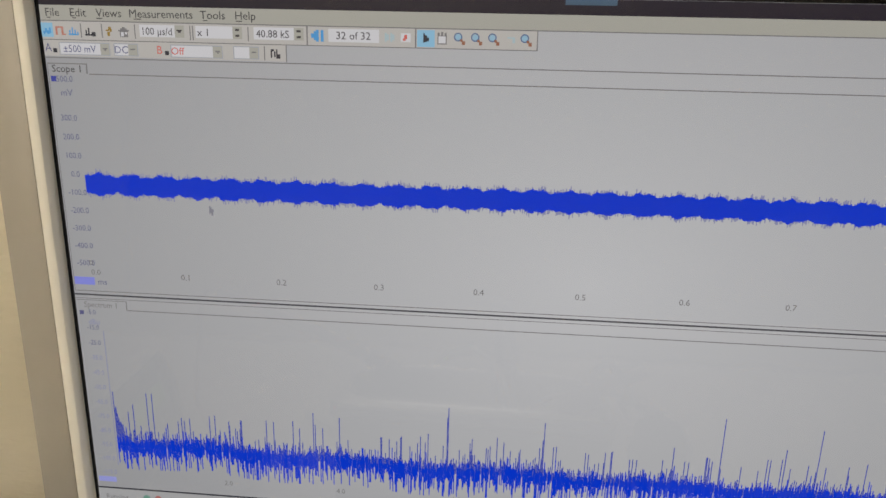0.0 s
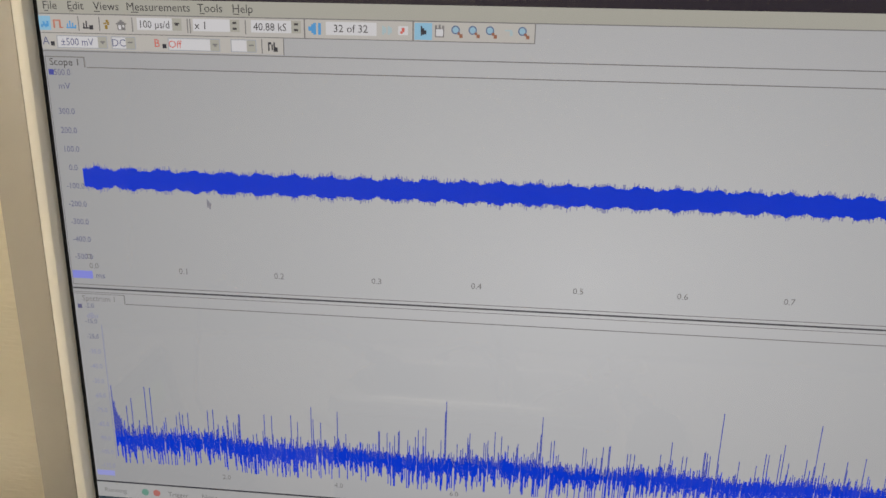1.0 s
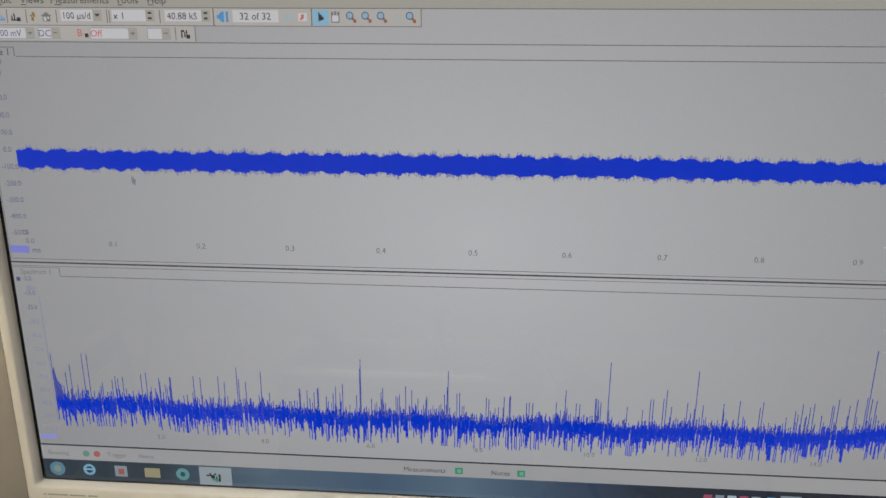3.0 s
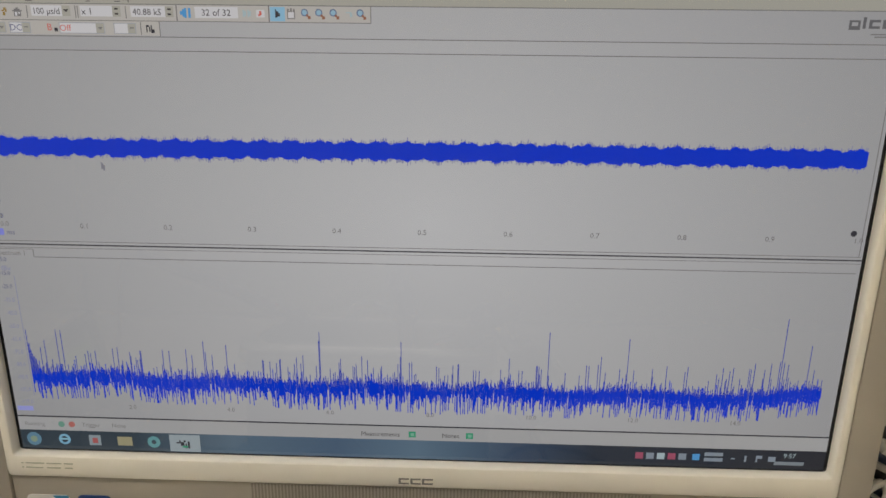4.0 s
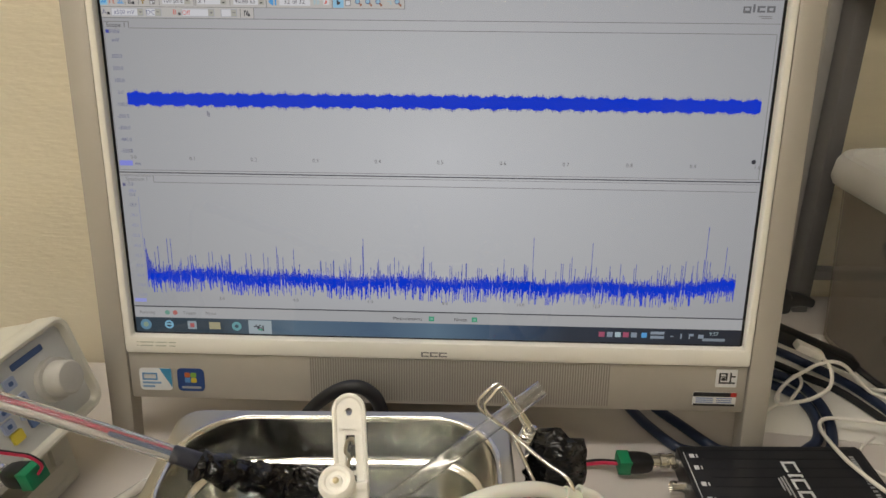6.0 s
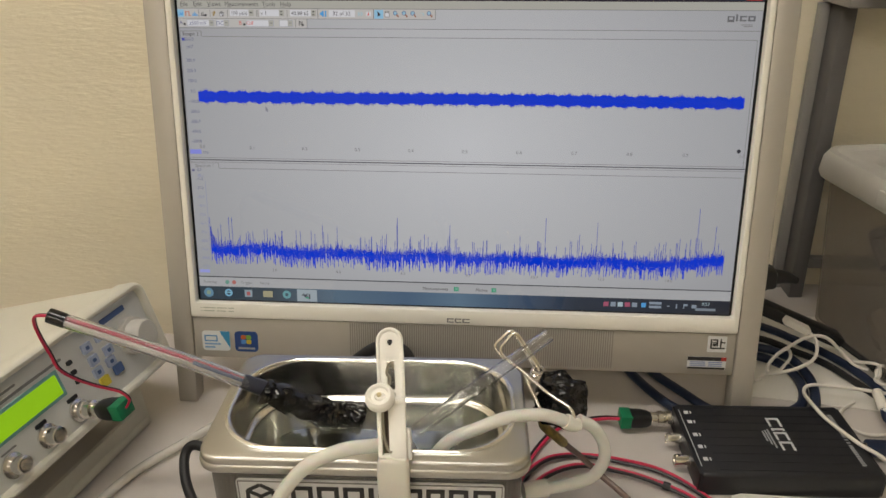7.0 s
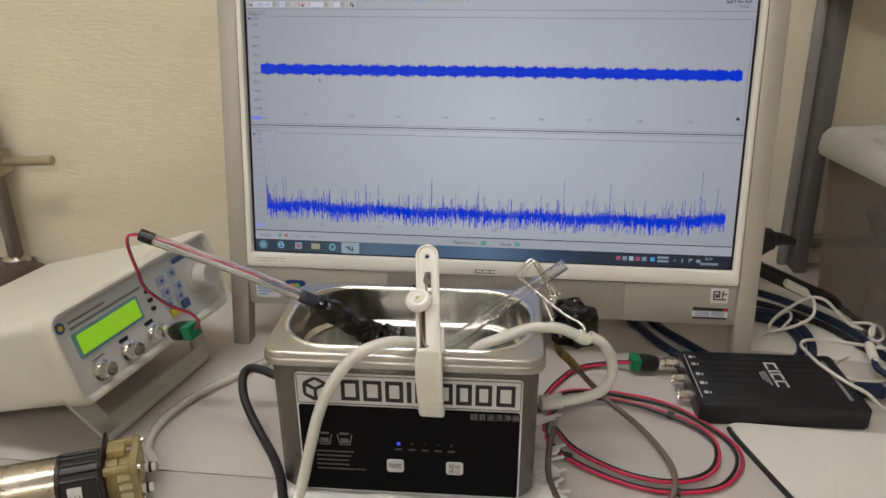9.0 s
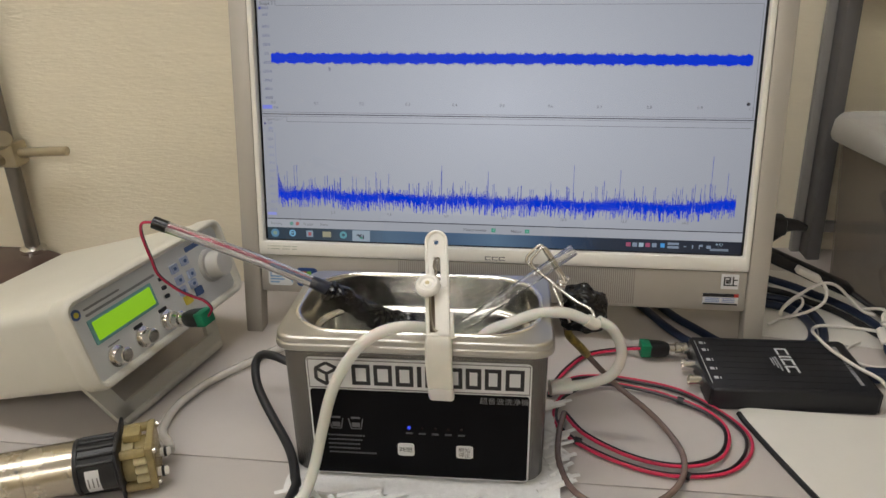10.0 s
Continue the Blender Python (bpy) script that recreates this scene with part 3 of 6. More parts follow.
rects("icon", [(67, 61, 80, 63), (68, 55, 70, 61), (72, 52, 74, 61), (77, 58, 83, 64)], S_DARK, 4)
rects("icon", [(99, 54, 104, 56), (103, 50, 107, 54), (105, 53, 108, 57), (101, 57, 105, 63)], lit("lit_icon_ochre", (0.25, 0.16, 0.03)), 4)
rects("icon", [(120, 56, 132, 64), (118, 54, 134, 56), (121, 52, 131, 54), (124, 50, 128, 52)], S_LINE, 4)
rects("icon", [(122, 57, 126, 63), (128, 57, 131, 60)], S_FIELD, 5)
rects("icon", [(404, 53, 408, 59), (408, 50, 411, 62), (411, 48, 415, 64), (418, 48, 422, 64)], S_ICON_BLUE, 4, "blue rewind icon")
rects("icon", [(510, 50, 513, 62), (513, 52, 516, 60), (518, 50, 521, 62), (521, 52, 524, 60)], S_ICON_PALE, 4)
rects("icon", [(533, 50, 547, 62)], S_FIELD, 4)
rects("icon", [(538, 52, 542, 58), (536, 57, 540, 60)], S_ICON_RED, 5)
rects("icon", [(565, 49, 567, 62), (567, 52, 570, 61), (570, 55, 573, 60)], S_DARK, 5, "black arrow pointer")
for k in range(5):
    u = 592 + k * 24 if k < 4 else 709
    if k == 0:
        rects("icon", [(585, 52, 598, 64), (585, 48, 588, 53), (590, 47, 593, 53), (595, 48, 598, 53)], S_LINE, 4)
        rects("icon", [(586.5, 53, 596.5, 62.5)], S_FIELD, 5)
    else:
        ring(u - 2, 53.5, 6.0, 1.8, lit("lit_icon_rim", (0.10, 0.15, 0.26)), 4)
        ring(u - 2, 53.5, 4.0, 3.9, lit("lit_icon_lens", (0.24, 0.40, 0.52)), 5)
        rects("icon", [(u + 1, 56.5, u + 4.5, 60), (u + 3.5, 59, u + 8, 64)], lit("lit_icon_handle", (0.26, 0.11, 0.07)), 5)
rects("icon", [(683, 52, 693, 54), (690, 54, 694, 60)], S_ICON_PALE, 4)
# tool bar two
rects("field", [(26, 74, 88, 90), (110, 74, 130, 90), (196, 74, 270, 90), (290, 74, 312, 90)], S_FIELD, 3)
rects("field_button", [(88, 74, 102, 90), (131, 74, 145, 90), (258, 74, 272, 90), (313, 74, 326, 90)], S_BAR, 4)
rects("button_mark", [(92, 80, 99, 82), (94, 82, 97, 84), (134, 80, 141, 82), (262, 80, 269, 82), (264, 82, 267, 84), (316, 80, 323, 82)], S_LINE, 5)
for u0, u1 in ((25, 103), (109, 146), (195, 273), (289, 327)):
    rects("field_rule", [(u0, 73, u1, 74.2), (u0, 89.8, u1, 91), (u0, 74.2, u0 + 1.2, 89.8), (u1 - 1.2, 74.2, u1, 89.8)], S_RULE, 6)
write("±500 mV", 56, 82, 12, S_LABEL, squeeze=0.9)
write("DC", 120, 82, 12, S_LABEL)
write("Off", 205, 82, 12, S_ICON_RED)
write("A", 8, 81, 13, S_LABEL)
write("B", 178, 81, 13, S_ICON_RED)
rects("icon", [(15, 82, 21, 88), (186, 82, 192, 88), (344, 76, 346, 88), (346, 76, 349, 79), (349, 79, 351, 87), (352, 76, 354, 86), (352, 83, 358, 89)], S_DARK, 4)
rects("rule", [(334, 72, 335.5, 92)], S_LINE, 3)
write("Scope 1", 33, 111, 12, S_TEXT)
write("Spectrum 1", 44, 484, 11, S_LINE, squeeze=0.9)
# maker's word in the corner as plain strokes
rects("screen_mark", [(1508, 57, 1526, 72), (1530, 52, 1535, 70), (1540, 56, 1558, 70), (1562, 56, 1581, 70)], lit("lit_mark", (0.12, 0.12, 0.13)), 4, "dark corner mark on the display")
rects("screen_mark", [(1512, 60, 1522, 66), (1545, 60, 1558, 66), (1567, 60, 1576, 66)], S_GREY, 5)
rects("screen_mark", [(1545, 78, 1575, 80), (1552, 82, 1576, 84)], S_LINE, 4)

# graph axes
rects("axis_flag", [(6, 122, 14, 130)], lit("lit_axis_flag", (0.05, 0.06, 0.30)), 4)
for k in range(11):
    if k != 1:
        write(f"{500 - 100 * k}.0", 27, 126 + 28.7 * k, 10.5, S_LABEL, align="CENTER", squeeze=0.9)
write("mV", 28, 146, 11, S_LABEL)
rects("axis_box", [(32, 409, 39, 416)], S_LINE, 4)
rects("axis_box", [(33.5, 410.5, 37.5, 414.5)], S_PLOT, 5)
write("0.0", 42, 428, 10.5, S_LINE)
for k in range(1, 11):
    write(f"{k / 10:.1f}", 36 + 155 * k, 430, 11, S_LINE)
rects("axis_flag", [(4, 437, 38, 450)], lit("lit_axis_chip", (0.20, 0.22, 0.62)), 4)
write("ms", 51, 444, 11, S_LABEL)
rects("axis_flag", [(6, 495, 13, 502)], lit("lit_axis_dot", (0.09, 0.09, 0.20)), 4)
for k in range(12):
    write("-5.0" if k == 0 else f"-{5 + 10 * k}.0", 26, 497 + 27.0 * k, 9.5, S_BLUE_SOFT if k > 2 else S_LABEL, squeeze=0.85)
write("dBu", 29, 514, 10, S_BLUE_SOFT)
rects("axis_line", [(42, 530, 43.2, 780)], S_BLUE_SOFT, 4)
rects("axis_flag", [(4, 804, 36, 814)], lit("lit_axis_chip_low", (0.26, 0.28, 0.60)), 4)
for k in range(1, 8):
    write(f"{2 * k}.0", 42 + 196.3 * k, 800, 10, S_LINE)
bm = lathe([(0, 0), (5.5 * PX, 0), (5.5 * PX, 0.00003), (0, 0.00003)], 16, Matrix.Translation((sx(1576), 0.0007, sz(417))) @ UPRIGHT)
link("end_dot", bm, S_DARK, screen, "dark round slider dot")
rects("pointer", [(237, 311, 239, 324), (239, 313, 241, 322), (241, 316, 244, 321), (240, 321, 243, 326)], lit("lit_pointer", (0.20, 0.20, 0.24)), 7, "mouse pointer")

# status bar and taskbar
write("Measurements", 729, 845, 11, S_TEXT, squeeze=0.95)
write("Notes", 868, 845, 11, S_TEXT)
rects("status_icon", [(785, 838, 799, 851), (898, 838, 912, 851)], S_ICON_GREEN, 4, "green status icons")
rects("status_icon", [(789, 841, 796, 848), (902, 841, 909, 848)], lit("lit_status_core", (0.16, 0.36, 0.27)), 5)
write("Running", 34, 843, 10, S_LINE)
write("Trigger", 148, 843, 10, S_LINE)
write("None", 205, 843, 10, S_LINE)
ring(88, 843, 6.5, 6.4, lit("lit_status_dot", (0.12, 0.26, 0.21)), 4)
ring(109, 843, 6.5, 6.4, lit("lit_status_stop", (0.36, 0.12, 0.11)), 4)


ring(27, 878, 15, 14, lit("lit_orb", (0.10, 0.20, 0.28)), 3)
ring(27, 878, 7, 6.5, lit("lit_orb_core", (0.20, 0.27, 0.20)), 4)
ring(90, 877, 12, 5, lit("lit_ring", (0.17, 0.36, 0.50)), 4)
rects("icon", [(80, 874, 100, 878)], lit("lit_ring_bar", (0.20, 0.40, 0.50)), 5)
rects("icon", [(140, 866, 164, 889)], lit("lit_task_pale", (0.22, 0.27, 0.30)), 4)
rects("icon", [(147, 872, 158, 884)], lit("lit_task_red", (0.33, 0.09, 0.09)), 5)
rects("icon", [(198, 868, 228, 888)], lit("lit_task_tan", (0.29, 0.27, 0.17)), 4, "folder icon")
ring(272, 878, 13, 8, lit("lit_icon_teal", (0.11, 0.27, 0.29)), 4)
rects("icon", [(304, 860, 366, 898)], lit("lit_task_active", (0.27, 0.32, 0.35)), 4, "active task button")
rects("icon", [(318, 876, 324, 879), (324, 872, 327, 879), (327, 876, 334, 884), (336, 879, 339, 890), (341, 874, 345, 890), (333, 872, 337, 876)], S_DARK, 6)
rects("icon", [(330, 884, 341, 888)], S_ICON_GREEN, 7)
TRAY_RED, TRAY_GREY = lit("lit_tray_red", (0.30, 0.07, 0.12)), lit("lit_tray_grey", (0.20, 0.24, 0.29))
for k, m_ in enumerate((TRAY_RED, TRAY_GREY, S_ICON_PALE, TRAY_RED, TRAY_GREY)):
    rects("tray_icon", [(1232 + k * 21, 870, 1247 + k * 21, 884)], m_, 4)
rects("tray_icon", [(1343, 870, 1357, 884)], S_ICON_BLUE, 4)
rects("tray_icon", [(1366, 866, 1402, 874), (1366, 878, 1402, 886), (1418, 877, 1426, 880), (1444, 871, 1448, 885), (1466, 870, 1469, 885), (1469, 870, 1478, 877), (1490, 872, 1504, 883)], TRAY_GREY, 4)
write("9:57", 1530, 869, 11, S_ICON_PALE)
rects("tray_icon", [(1502, 882, 1560, 890)], lit("lit_date", (0.17, 0.20, 0.23)), 4)

# the traces, drawn column by column
rng = random.Random(7)


def trace(name, columns, material, layer, label):
    bm = bmesh.new()
    y = 0.0012 - 0.00012 * layer
    for u0, u1, v0, v1 in columns:
        bm.faces.new([bm.verts.new((sx(u), y, sz(v))) for u, v in ((u0, v1), (u1, v1), (u1, v0), (u0, v0))])
    ob = link(name, bm, material, screen, label)
    ob["kind"] = "stuff"
    for p in ob.data.polygons:
        if p.normal.y > 0:
            p.flip()
    return ob


cols, haze = [], []
u = 42.0
while u < 1576:
    w = 1.6
    mid = 284 + 0.8 * math.sin(u / 190.0)
    half = 14.0 + 2.2 * math.sin(u / 8.2) + 1.2 * math.sin(u / 3.1)
    cols.append((u, u + w, mid - half - rng.random() * 2.6, mid + half + rng.random() * 2.6))
    if rng.random() < 0.5:
        haze.append((u, u + w, mid - half - 2 - rng.random() * 6, mid + half + 2 + rng.random() * 6))
    u += w
trace("time_trace", cols, S_BLUE, 6, "thick blue band of the time signal")
trace("time_trace_haze", haze, S_BLUE_SOFT, 5, "faint fringe of the blue band")
cols, faint = [], []
u = 46.0
while u < 1568:
    w = 1.5
    f = (u - 46) / 1522
    mid = 738 + 14 * math.sin(min(1, f * 1.6) * math.pi / 2) - (20 * (f - 0.93) / 0.07 if f > 0.93 else 0) + 3 * math.sin(u / 41.0)
    up = mid - 10 - abs(rng.gauss(0, 10))
    dn = mid + 4 + abs(rng.gauss(0, 17))
    if rng.random() < 0.17:
        up -= rng.random() * 55
    if rng.random() < 0.02:
        up -= 45 + rng.random() * 70
    if f < 0.012:
        up -= 60 * (1 - f / 0.012)
    if rng.random() < 0.9:
        cols.append((u, u + w, mid - 6 - abs(rng.gauss(0, 12)), min(mid + 6 + abs(rng.gauss(0, 24)), mid + 44)))
    if rng.random() < 0.62:
        cols.append((u, u + w * 1.06, mid - 3 - rng.random() * 17, mid + 1 + rng.random() * 18))
    faint.append((u, u + w * 0.85, up, mid))
    u += w * 1.05
trace("spectrum_trace", cols, S_BLUE, 6, "jagged blue spectrum floor")
trace("spectrum_spike_comb", faint, lit("lit_peak", (0.01, 0.03, 0.36)), 5, "thin blue spectrum spikes")

# ---- the ultrasonic cleaner and its mat ----
rngm = random.Random(3)
towel = thing("paper_towel_mat", "white quilted paper towel mat folded under the cleaner", "mat", pose(-0.040, -0.152, 0, 0, 0, 1.7))
bm = bmesh.new()
NX, NY = 44, 30
grid = {}
for i in range(NX + 1):
    for j in range(NY + 1):
        x, y = -0.098 + 0.196 * i / NX, -0.068 + 0.122 * j / NY
        q = 0.0035 + 0.0009 * math.sin((x + y) * 620) * math.sin((x - y) * 620) + 0.0006 * noise.noise((x * 40, y * 40, 0))
        grid[i, j] = bm.verts.new((x + 0.0015 * noise.noise((0, y * 60, 1)), y + 0.002 * noise.noise((x * 60, 0, 2)), q))
for i in range(NX):
    for j in range(NY):
        bm.faces.new((grid[i, j], grid[i + 1, j], grid[i + 1, j + 1], grid[i, j + 1]))
edge = [e for e in bm.edges if e.is_boundary]
ext = bmesh.ops.extrude_edge_only(bm, edges=edge)
for v in ext["geom"]:
    if isinstance(v, bmesh.types.BMVert):
        v.co.z = 0.0
part("top_layer", bm, TOWEL, towel)
bm = bmesh.new()
for k in range(96):
    side = k % 4 == 3
    x, y = (rngm.uniform(0.094, 0.101), rngm.uniform(-0.080, 0.050)) if side else (rngm.uniform(-0.098, 0.098), rngm.uniform(-0.088, -0.068))
    a = radians(rngm.choice((28, 28, 34, 24, -42)) + rngm.uniform(-9, 9))
    L, h = rngm.uniform(0.008, 0.016), 0.0042 + 0.0004 * (k % 5)
    d = Vector((math.cos(a), math.sin(a), 0)) * L
    sag = rngm.uniform(-0.0012, 0.0004)
    strip = tube([(x - d.x, y - d.y, h - 0.0010), (x, y, h + sag + 0.0006), (x + d.x, y + d.y, h - 0.0006)], 0.0019, 6, 4)
    for v in strip.verts:
        v.co.z = max(0.0004, h + (v.co.z - h) * 0.45)
    join(bm, strip)
tagged(part("fringe", bm, TOWEL, towel, "crossing strips of white paper along the mat's edge"), kind="stuff")

WASH = thing("ultrasonic_cleaner", "small stainless steel ultrasonic cleaner with black front label, partly filled", "ultrasonic cleaner", pose(-0.0410, -0.15275, 0.005, 0, 0, 1.7))


def sect(w, d, r, z, n=10):
    return [(x, y, z) for x, y in rounded(w, d, r, n)]


SHIFT = Matrix.Translation((-0.0035, 0, 0))
part("body", moved(loft([sect(0.1760, 0.0945, 0.011, 0.0), sect(0.1800, 0.0985, 0.013, 0.003), sect(0.1810, 0.0995, 0.013, 0.108)], (True, False)), SHIFT), BRUSHED, WASH, "brushed steel body")
rim_secs = [sect(0.1810, 0.0995, 0.010, 0.1045), sect(0.1875, 0.1060, 0.013, 0.1047), sect(0.1886, 0.1071, 0.0135, 0.1052), sect(0.1890, 0.1075, 0.0137, 0.1062), sect(0.1890, 0.1075, 0.0137, 0.1085),
            sect(0.1886, 0.1071, 0.0135, 0.1093), sect(0.1878, 0.1063, 0.0131, 0.1098), sect(0.1870, 0.1055, 0.0128, 0.1102), sect(0.1870, 0.1055, 0.0128, 0.1122), sect(0.1866, 0.1051, 0.0126, 0.1134),
            sect(0.1856, 0.1041, 0.0124, 0.1142), sect(0.1840, 0.1025, 0.0130, 0.1146), sect(0.1825, 0.1010, 0.0150, 0.1148),
            sect(0.1785, 0.0960, 0.0260, 0.1153), sect(0.1752, 0.0927, 0.0350, 0.1158), sect(0.1740, 0.0915, 0.0355, 0.1163), sect(0.1728, 0.0903, 0.0360, 0.1168), sect(0.1712, 0.0887, 0.0360, 0.1170),
            sect(0.1696, 0.0871, 0.0358, 0.1165), sect(0.1686, 0.0861, 0.0356, 0.1154), sect(0.1681, 0.0856, 0.0355, 0.1138), sect(0.1636, 0.0811, 0.0335, 0.0925), sect(0.1630, 0.0805, 0.0330, 0.0910),
            sect(0.1620, 0.0795, 0.0328, 0.0900), sect(0.1602, 0.0777, 0.0322, 0.0892), sect(0.1576, 0.0751, 0.0315, 0.0888), sect(0.1562, 0.0737, 0.0310, 0.0882), sect(0.1554, 0.0729, 0.0305, 0.0870),
            sect(0.1548, 0.0723, 0.0300, 0.0850), sect(0.1500, 0.0675, 0.0290, 0.0320), sect(0.1480, 0.0655, 0.0280, 0.0270), sect(0.1430, 0.0605, 0.0250, 0.0245), sect(0.1340, 0.0525, 0.0220, 0.0240)]
part("rim", moved(loft(rim_secs[:16], (False, False)), SHIFT), RIM_STEEL, WASH, "satin rolled steel rim")
part("tank", moved(loft(rim_secs[15:], (False, True)), SHIFT), STEEL, WASH, "polished deep-drawn steel tank")
part("water", moved(loft([sect(0.1500, 0.0675, 0.028, 0.0320), sect(0.1527, 0.0702, 0.029, 0.0660)]), SHIFT), WATER, WASH, "clear water")
FY = -0.04995
plate_ = part("front_label", plate(-0.0762, 0.0762, 0.0015, 0.0985, FY - 0.0006, FY + 0.0006, 0.003), LABEL_WHITE, WASH, "black front label with white border and header band")
part("label_field", plate(-0.0750, 0.0750, 0.0027, 0.0735, FY - 0.0011, FY - 0.0006, 0.002), PANEL, plate_, "glossy black control field")
part("label_line", picture_frame(-0.0752, 0.0752, 0.0747, 0.0974, 0.0006, FY - 0.0011, FY - 0.0006, bev=0), GREY_INK, plate_)
# maker's sign and word as plain black shapes
for x, w, gap in ((-0.0450, 0.0125, 0), (-0.0300, 0.0125, 0), (-0.0150, 0.0120, 0), (-0.0005, 0.0030, 1), (0.0050, 0.0110, 0), (0.0190, 0.0110, 0), (0.0322, 0.0105, 0), (0.0450, 0.0110, 0), (0.0588, 0.0125, 0)):
    z0, z1, y0, y1 = 0.0780, 0.0940, FY - 0.0011, FY - 0.0006
    bm = box(x, x + w, y0, y1, z0, z1) if gap else picture_frame(x, x + w, z0, z1, 0.0026, y0, y1, bev=0)
    part("maker_stroke", bm, INK, plate_, "bold black stroke", smooth=None)
bm = bmesh.new()
c = (-0.0625, 0.0860)
for k in range(3):
    a = radians(90 + 120 * k)
    for s_ in (-1, 1):
        p0 = (c[0] + 0.0085 * math.cos(a), c[1] + 0.0085 * math.sin(a))
        p1 = (c[0] + 0.0085 * math.cos(a + s_ * radians(60)), c[1] + 0.0085 * math.sin(a + s_ * radians(60)))
        d = Vector((p1[0] - p0[0], p1[1] - p0[1])).normalized() * 0.0011
        join(bm, prism([(p0[0] - d.y, p0[1] + d.x), (p0[0] + d.y, p0[1] - d.x), (p1[0] + d.y, p1[1] - d.x), (p1[0] - d.y, p1[1] + d.x)], FY - 0.0011 - 0.00002 * k, FY - 0.0006))
    p1 = (c[0] + 0.0080 * math.cos(a + radians(180)), c[1] + 0.0080 * math.sin(a + radians(180)))
    d = Vector((p1[0] - c[0], p1[1] - c[1])).normalized() * 0.0010
    join(bm, prism([(c[0] - d.y, c[1] + d.x), (c[0] + d.y, c[1] - d.x), (p1[0] + d.y, p1[1] - d.x), (p1[0] - d.y, p1[1] + d.x)], FY - 0.0012 - 0.00002 * k, FY - 0.0006))
part("maker_sign", bm, INK, plate_, "black cube-shaped sign", smooth=None)
lettering("lettering", "超音波洗浄機", 0.0056, Matrix.Translation((0.0415, FY - 0.0013, 0.0672)) @ UPRIGHT, GREY_INK, plate_)
for k in range(5):
    x = -0.0072 + k * 0.0091
    part("led", lathe([(0.0013, 0), (0.0013, 0.0006), (0.0008, 0.0012), (0, 0.0013)], 12, Matrix.Translation((x, FY - 0.0011, 0.0445)) @ UPRIGHT),
         BLUE_LED if k == 0 else mat("led_dark", (0.020, 0.012, 0.012), 0.25), plate_, "lit blue indicator" if k == 0 else "unlit indicator")
    part("led_print", box(x - 0.0024, x + 0.0024, FY - 0.0014, FY - 0.0011, 0.0390, 0.0404), mat("print_dim", (0.07, 0.07, 0.075), 0.5), plate_, smooth=None)
for x0, text in ((-0.0158, "時間"), (0.0255, "開始\n停止")):
    key = part("button", plate(x0, x0 + 0.0118, 0.0205, 0.0310, FY - 0.0017, FY - 0.0011, 0.002), LABEL_WHITE, plate_, "white push button")
    two = "\n" in text
    lettering("lettering", text, 0.0042 if two else 0.0046, Matrix.Translation((x0 + 0.0059, FY - 0.0020, 0.0262 if two else 0.0243)) @ UPRIGHT, INK, plate_, "CENTER")
bm = bmesh.new()
for k, w in enumerate((0.026, 0.023, 0.021, 0.022, 0.033)):
    x = -0.0650
    while x < -0.0650 + w:
        box(x, x + 0.0014, FY - 0.0014, FY - 0.0011, 0.0350 - k * 0.0037, 0.0362 - k * 0.0037, bm=bm)
        x += 0.0019
tagged(part("notice_print", bm, mat("print_grey", (0.10, 0.10, 0.105), 0.5), plate_, "rows of small grey print", smooth=None), kind="stuff")
for x0 in (-0.0640, -0.0500):
    bm = bmesh.new()
    join(bm, prism([(x0, 0.0500), (x0 + 0.0008, 0.0500), (x0 + 0.0024, 0.0415), (x0 + 0.0016, 0.0415)], FY - 0.0014, FY - 0.0011))
    join(bm, prism([(x0 + 0.0100, 0.0500), (x0 + 0.0108, 0.0500), (x0 + 0.0092, 0.0415), (x0 + 0.0084, 0.0415)], FY - 0.0014, FY - 0.0011))
    box(x0 + 0.0020, x0 + 0.0090, FY - 0.0014, FY - 0.0011, 0.0412, 0.0418, bm=bm)
    box(x0 + 0.0022, x0 + 0.0086, FY - 0.0014, FY - 0.0011, 0.0500, 0.0515, bm=bm)
    box(x0 + 0.0026, x0 + 0.0082, FY - 0.0014, FY - 0.0011, 0.0428, 0.0466, bm=bm)
    part("pictogram", bm, PICTO, plate_, smooth=None)

cord = thing("power_cable", "thick black rubber power cord lying on the desk", "cable")
part("cable", tube([(-0.124, -0.112, 0.038), (-0.148, -0.112, 0.0382), (-0.1644, -0.112, 0.0382), (-0.1767, -0.108, 0.0398), (-0.1894, -0.105, 0.0390), (-0.1940, -0.110, 0.0325), (-0.1880, -0.126, 0.0250), (-0.1775, -0.140, 0.0170),
                    (-0.1653, -0.1533, 0.0090), (-0.1486, -0.175, 0.0055), (-0.1379, -0.1933, 0.0055), (-0.1307, -0.2107, 0.0055), (-0.1267, -0.2247, 0.0055), (-0.132, -0.26, 0.0055), (-0.16, -0.32, 0.0055), (-0.23, -0.40, 0.0055)], 0.0036, 12), RUBBER, cord)
part("strain_relief", tube([(-0.122, -0.112, 0.038), (-0.140, -0.112, 0.0382)], [0.0085, 0.0062], 12), RUBBER, cord)

back_cord = thing("black_cable", "black cord arching up behind the steel tank", "cable")
part("cable", tube([(-0.112, 0.002, 0.0052), (-0.104, -0.022, 0.026), (-0.092, -0.026, 0.049), (-0.080, -0.027, 0.066), (-0.064, -0.028, 0.079), (-0.050, -0.028, 0.082),
                    (-0.039, -0.028, 0.074), (-0.034, -0.028, 0.058), (-0.034, -0.028, 0.045), (-0.036, -0.02, 0.015), (-0.045, 0.0, 0.0052), (-0.05, 0.10, 0.0052)], 0.0048, 12), RUBBER, back_cord)

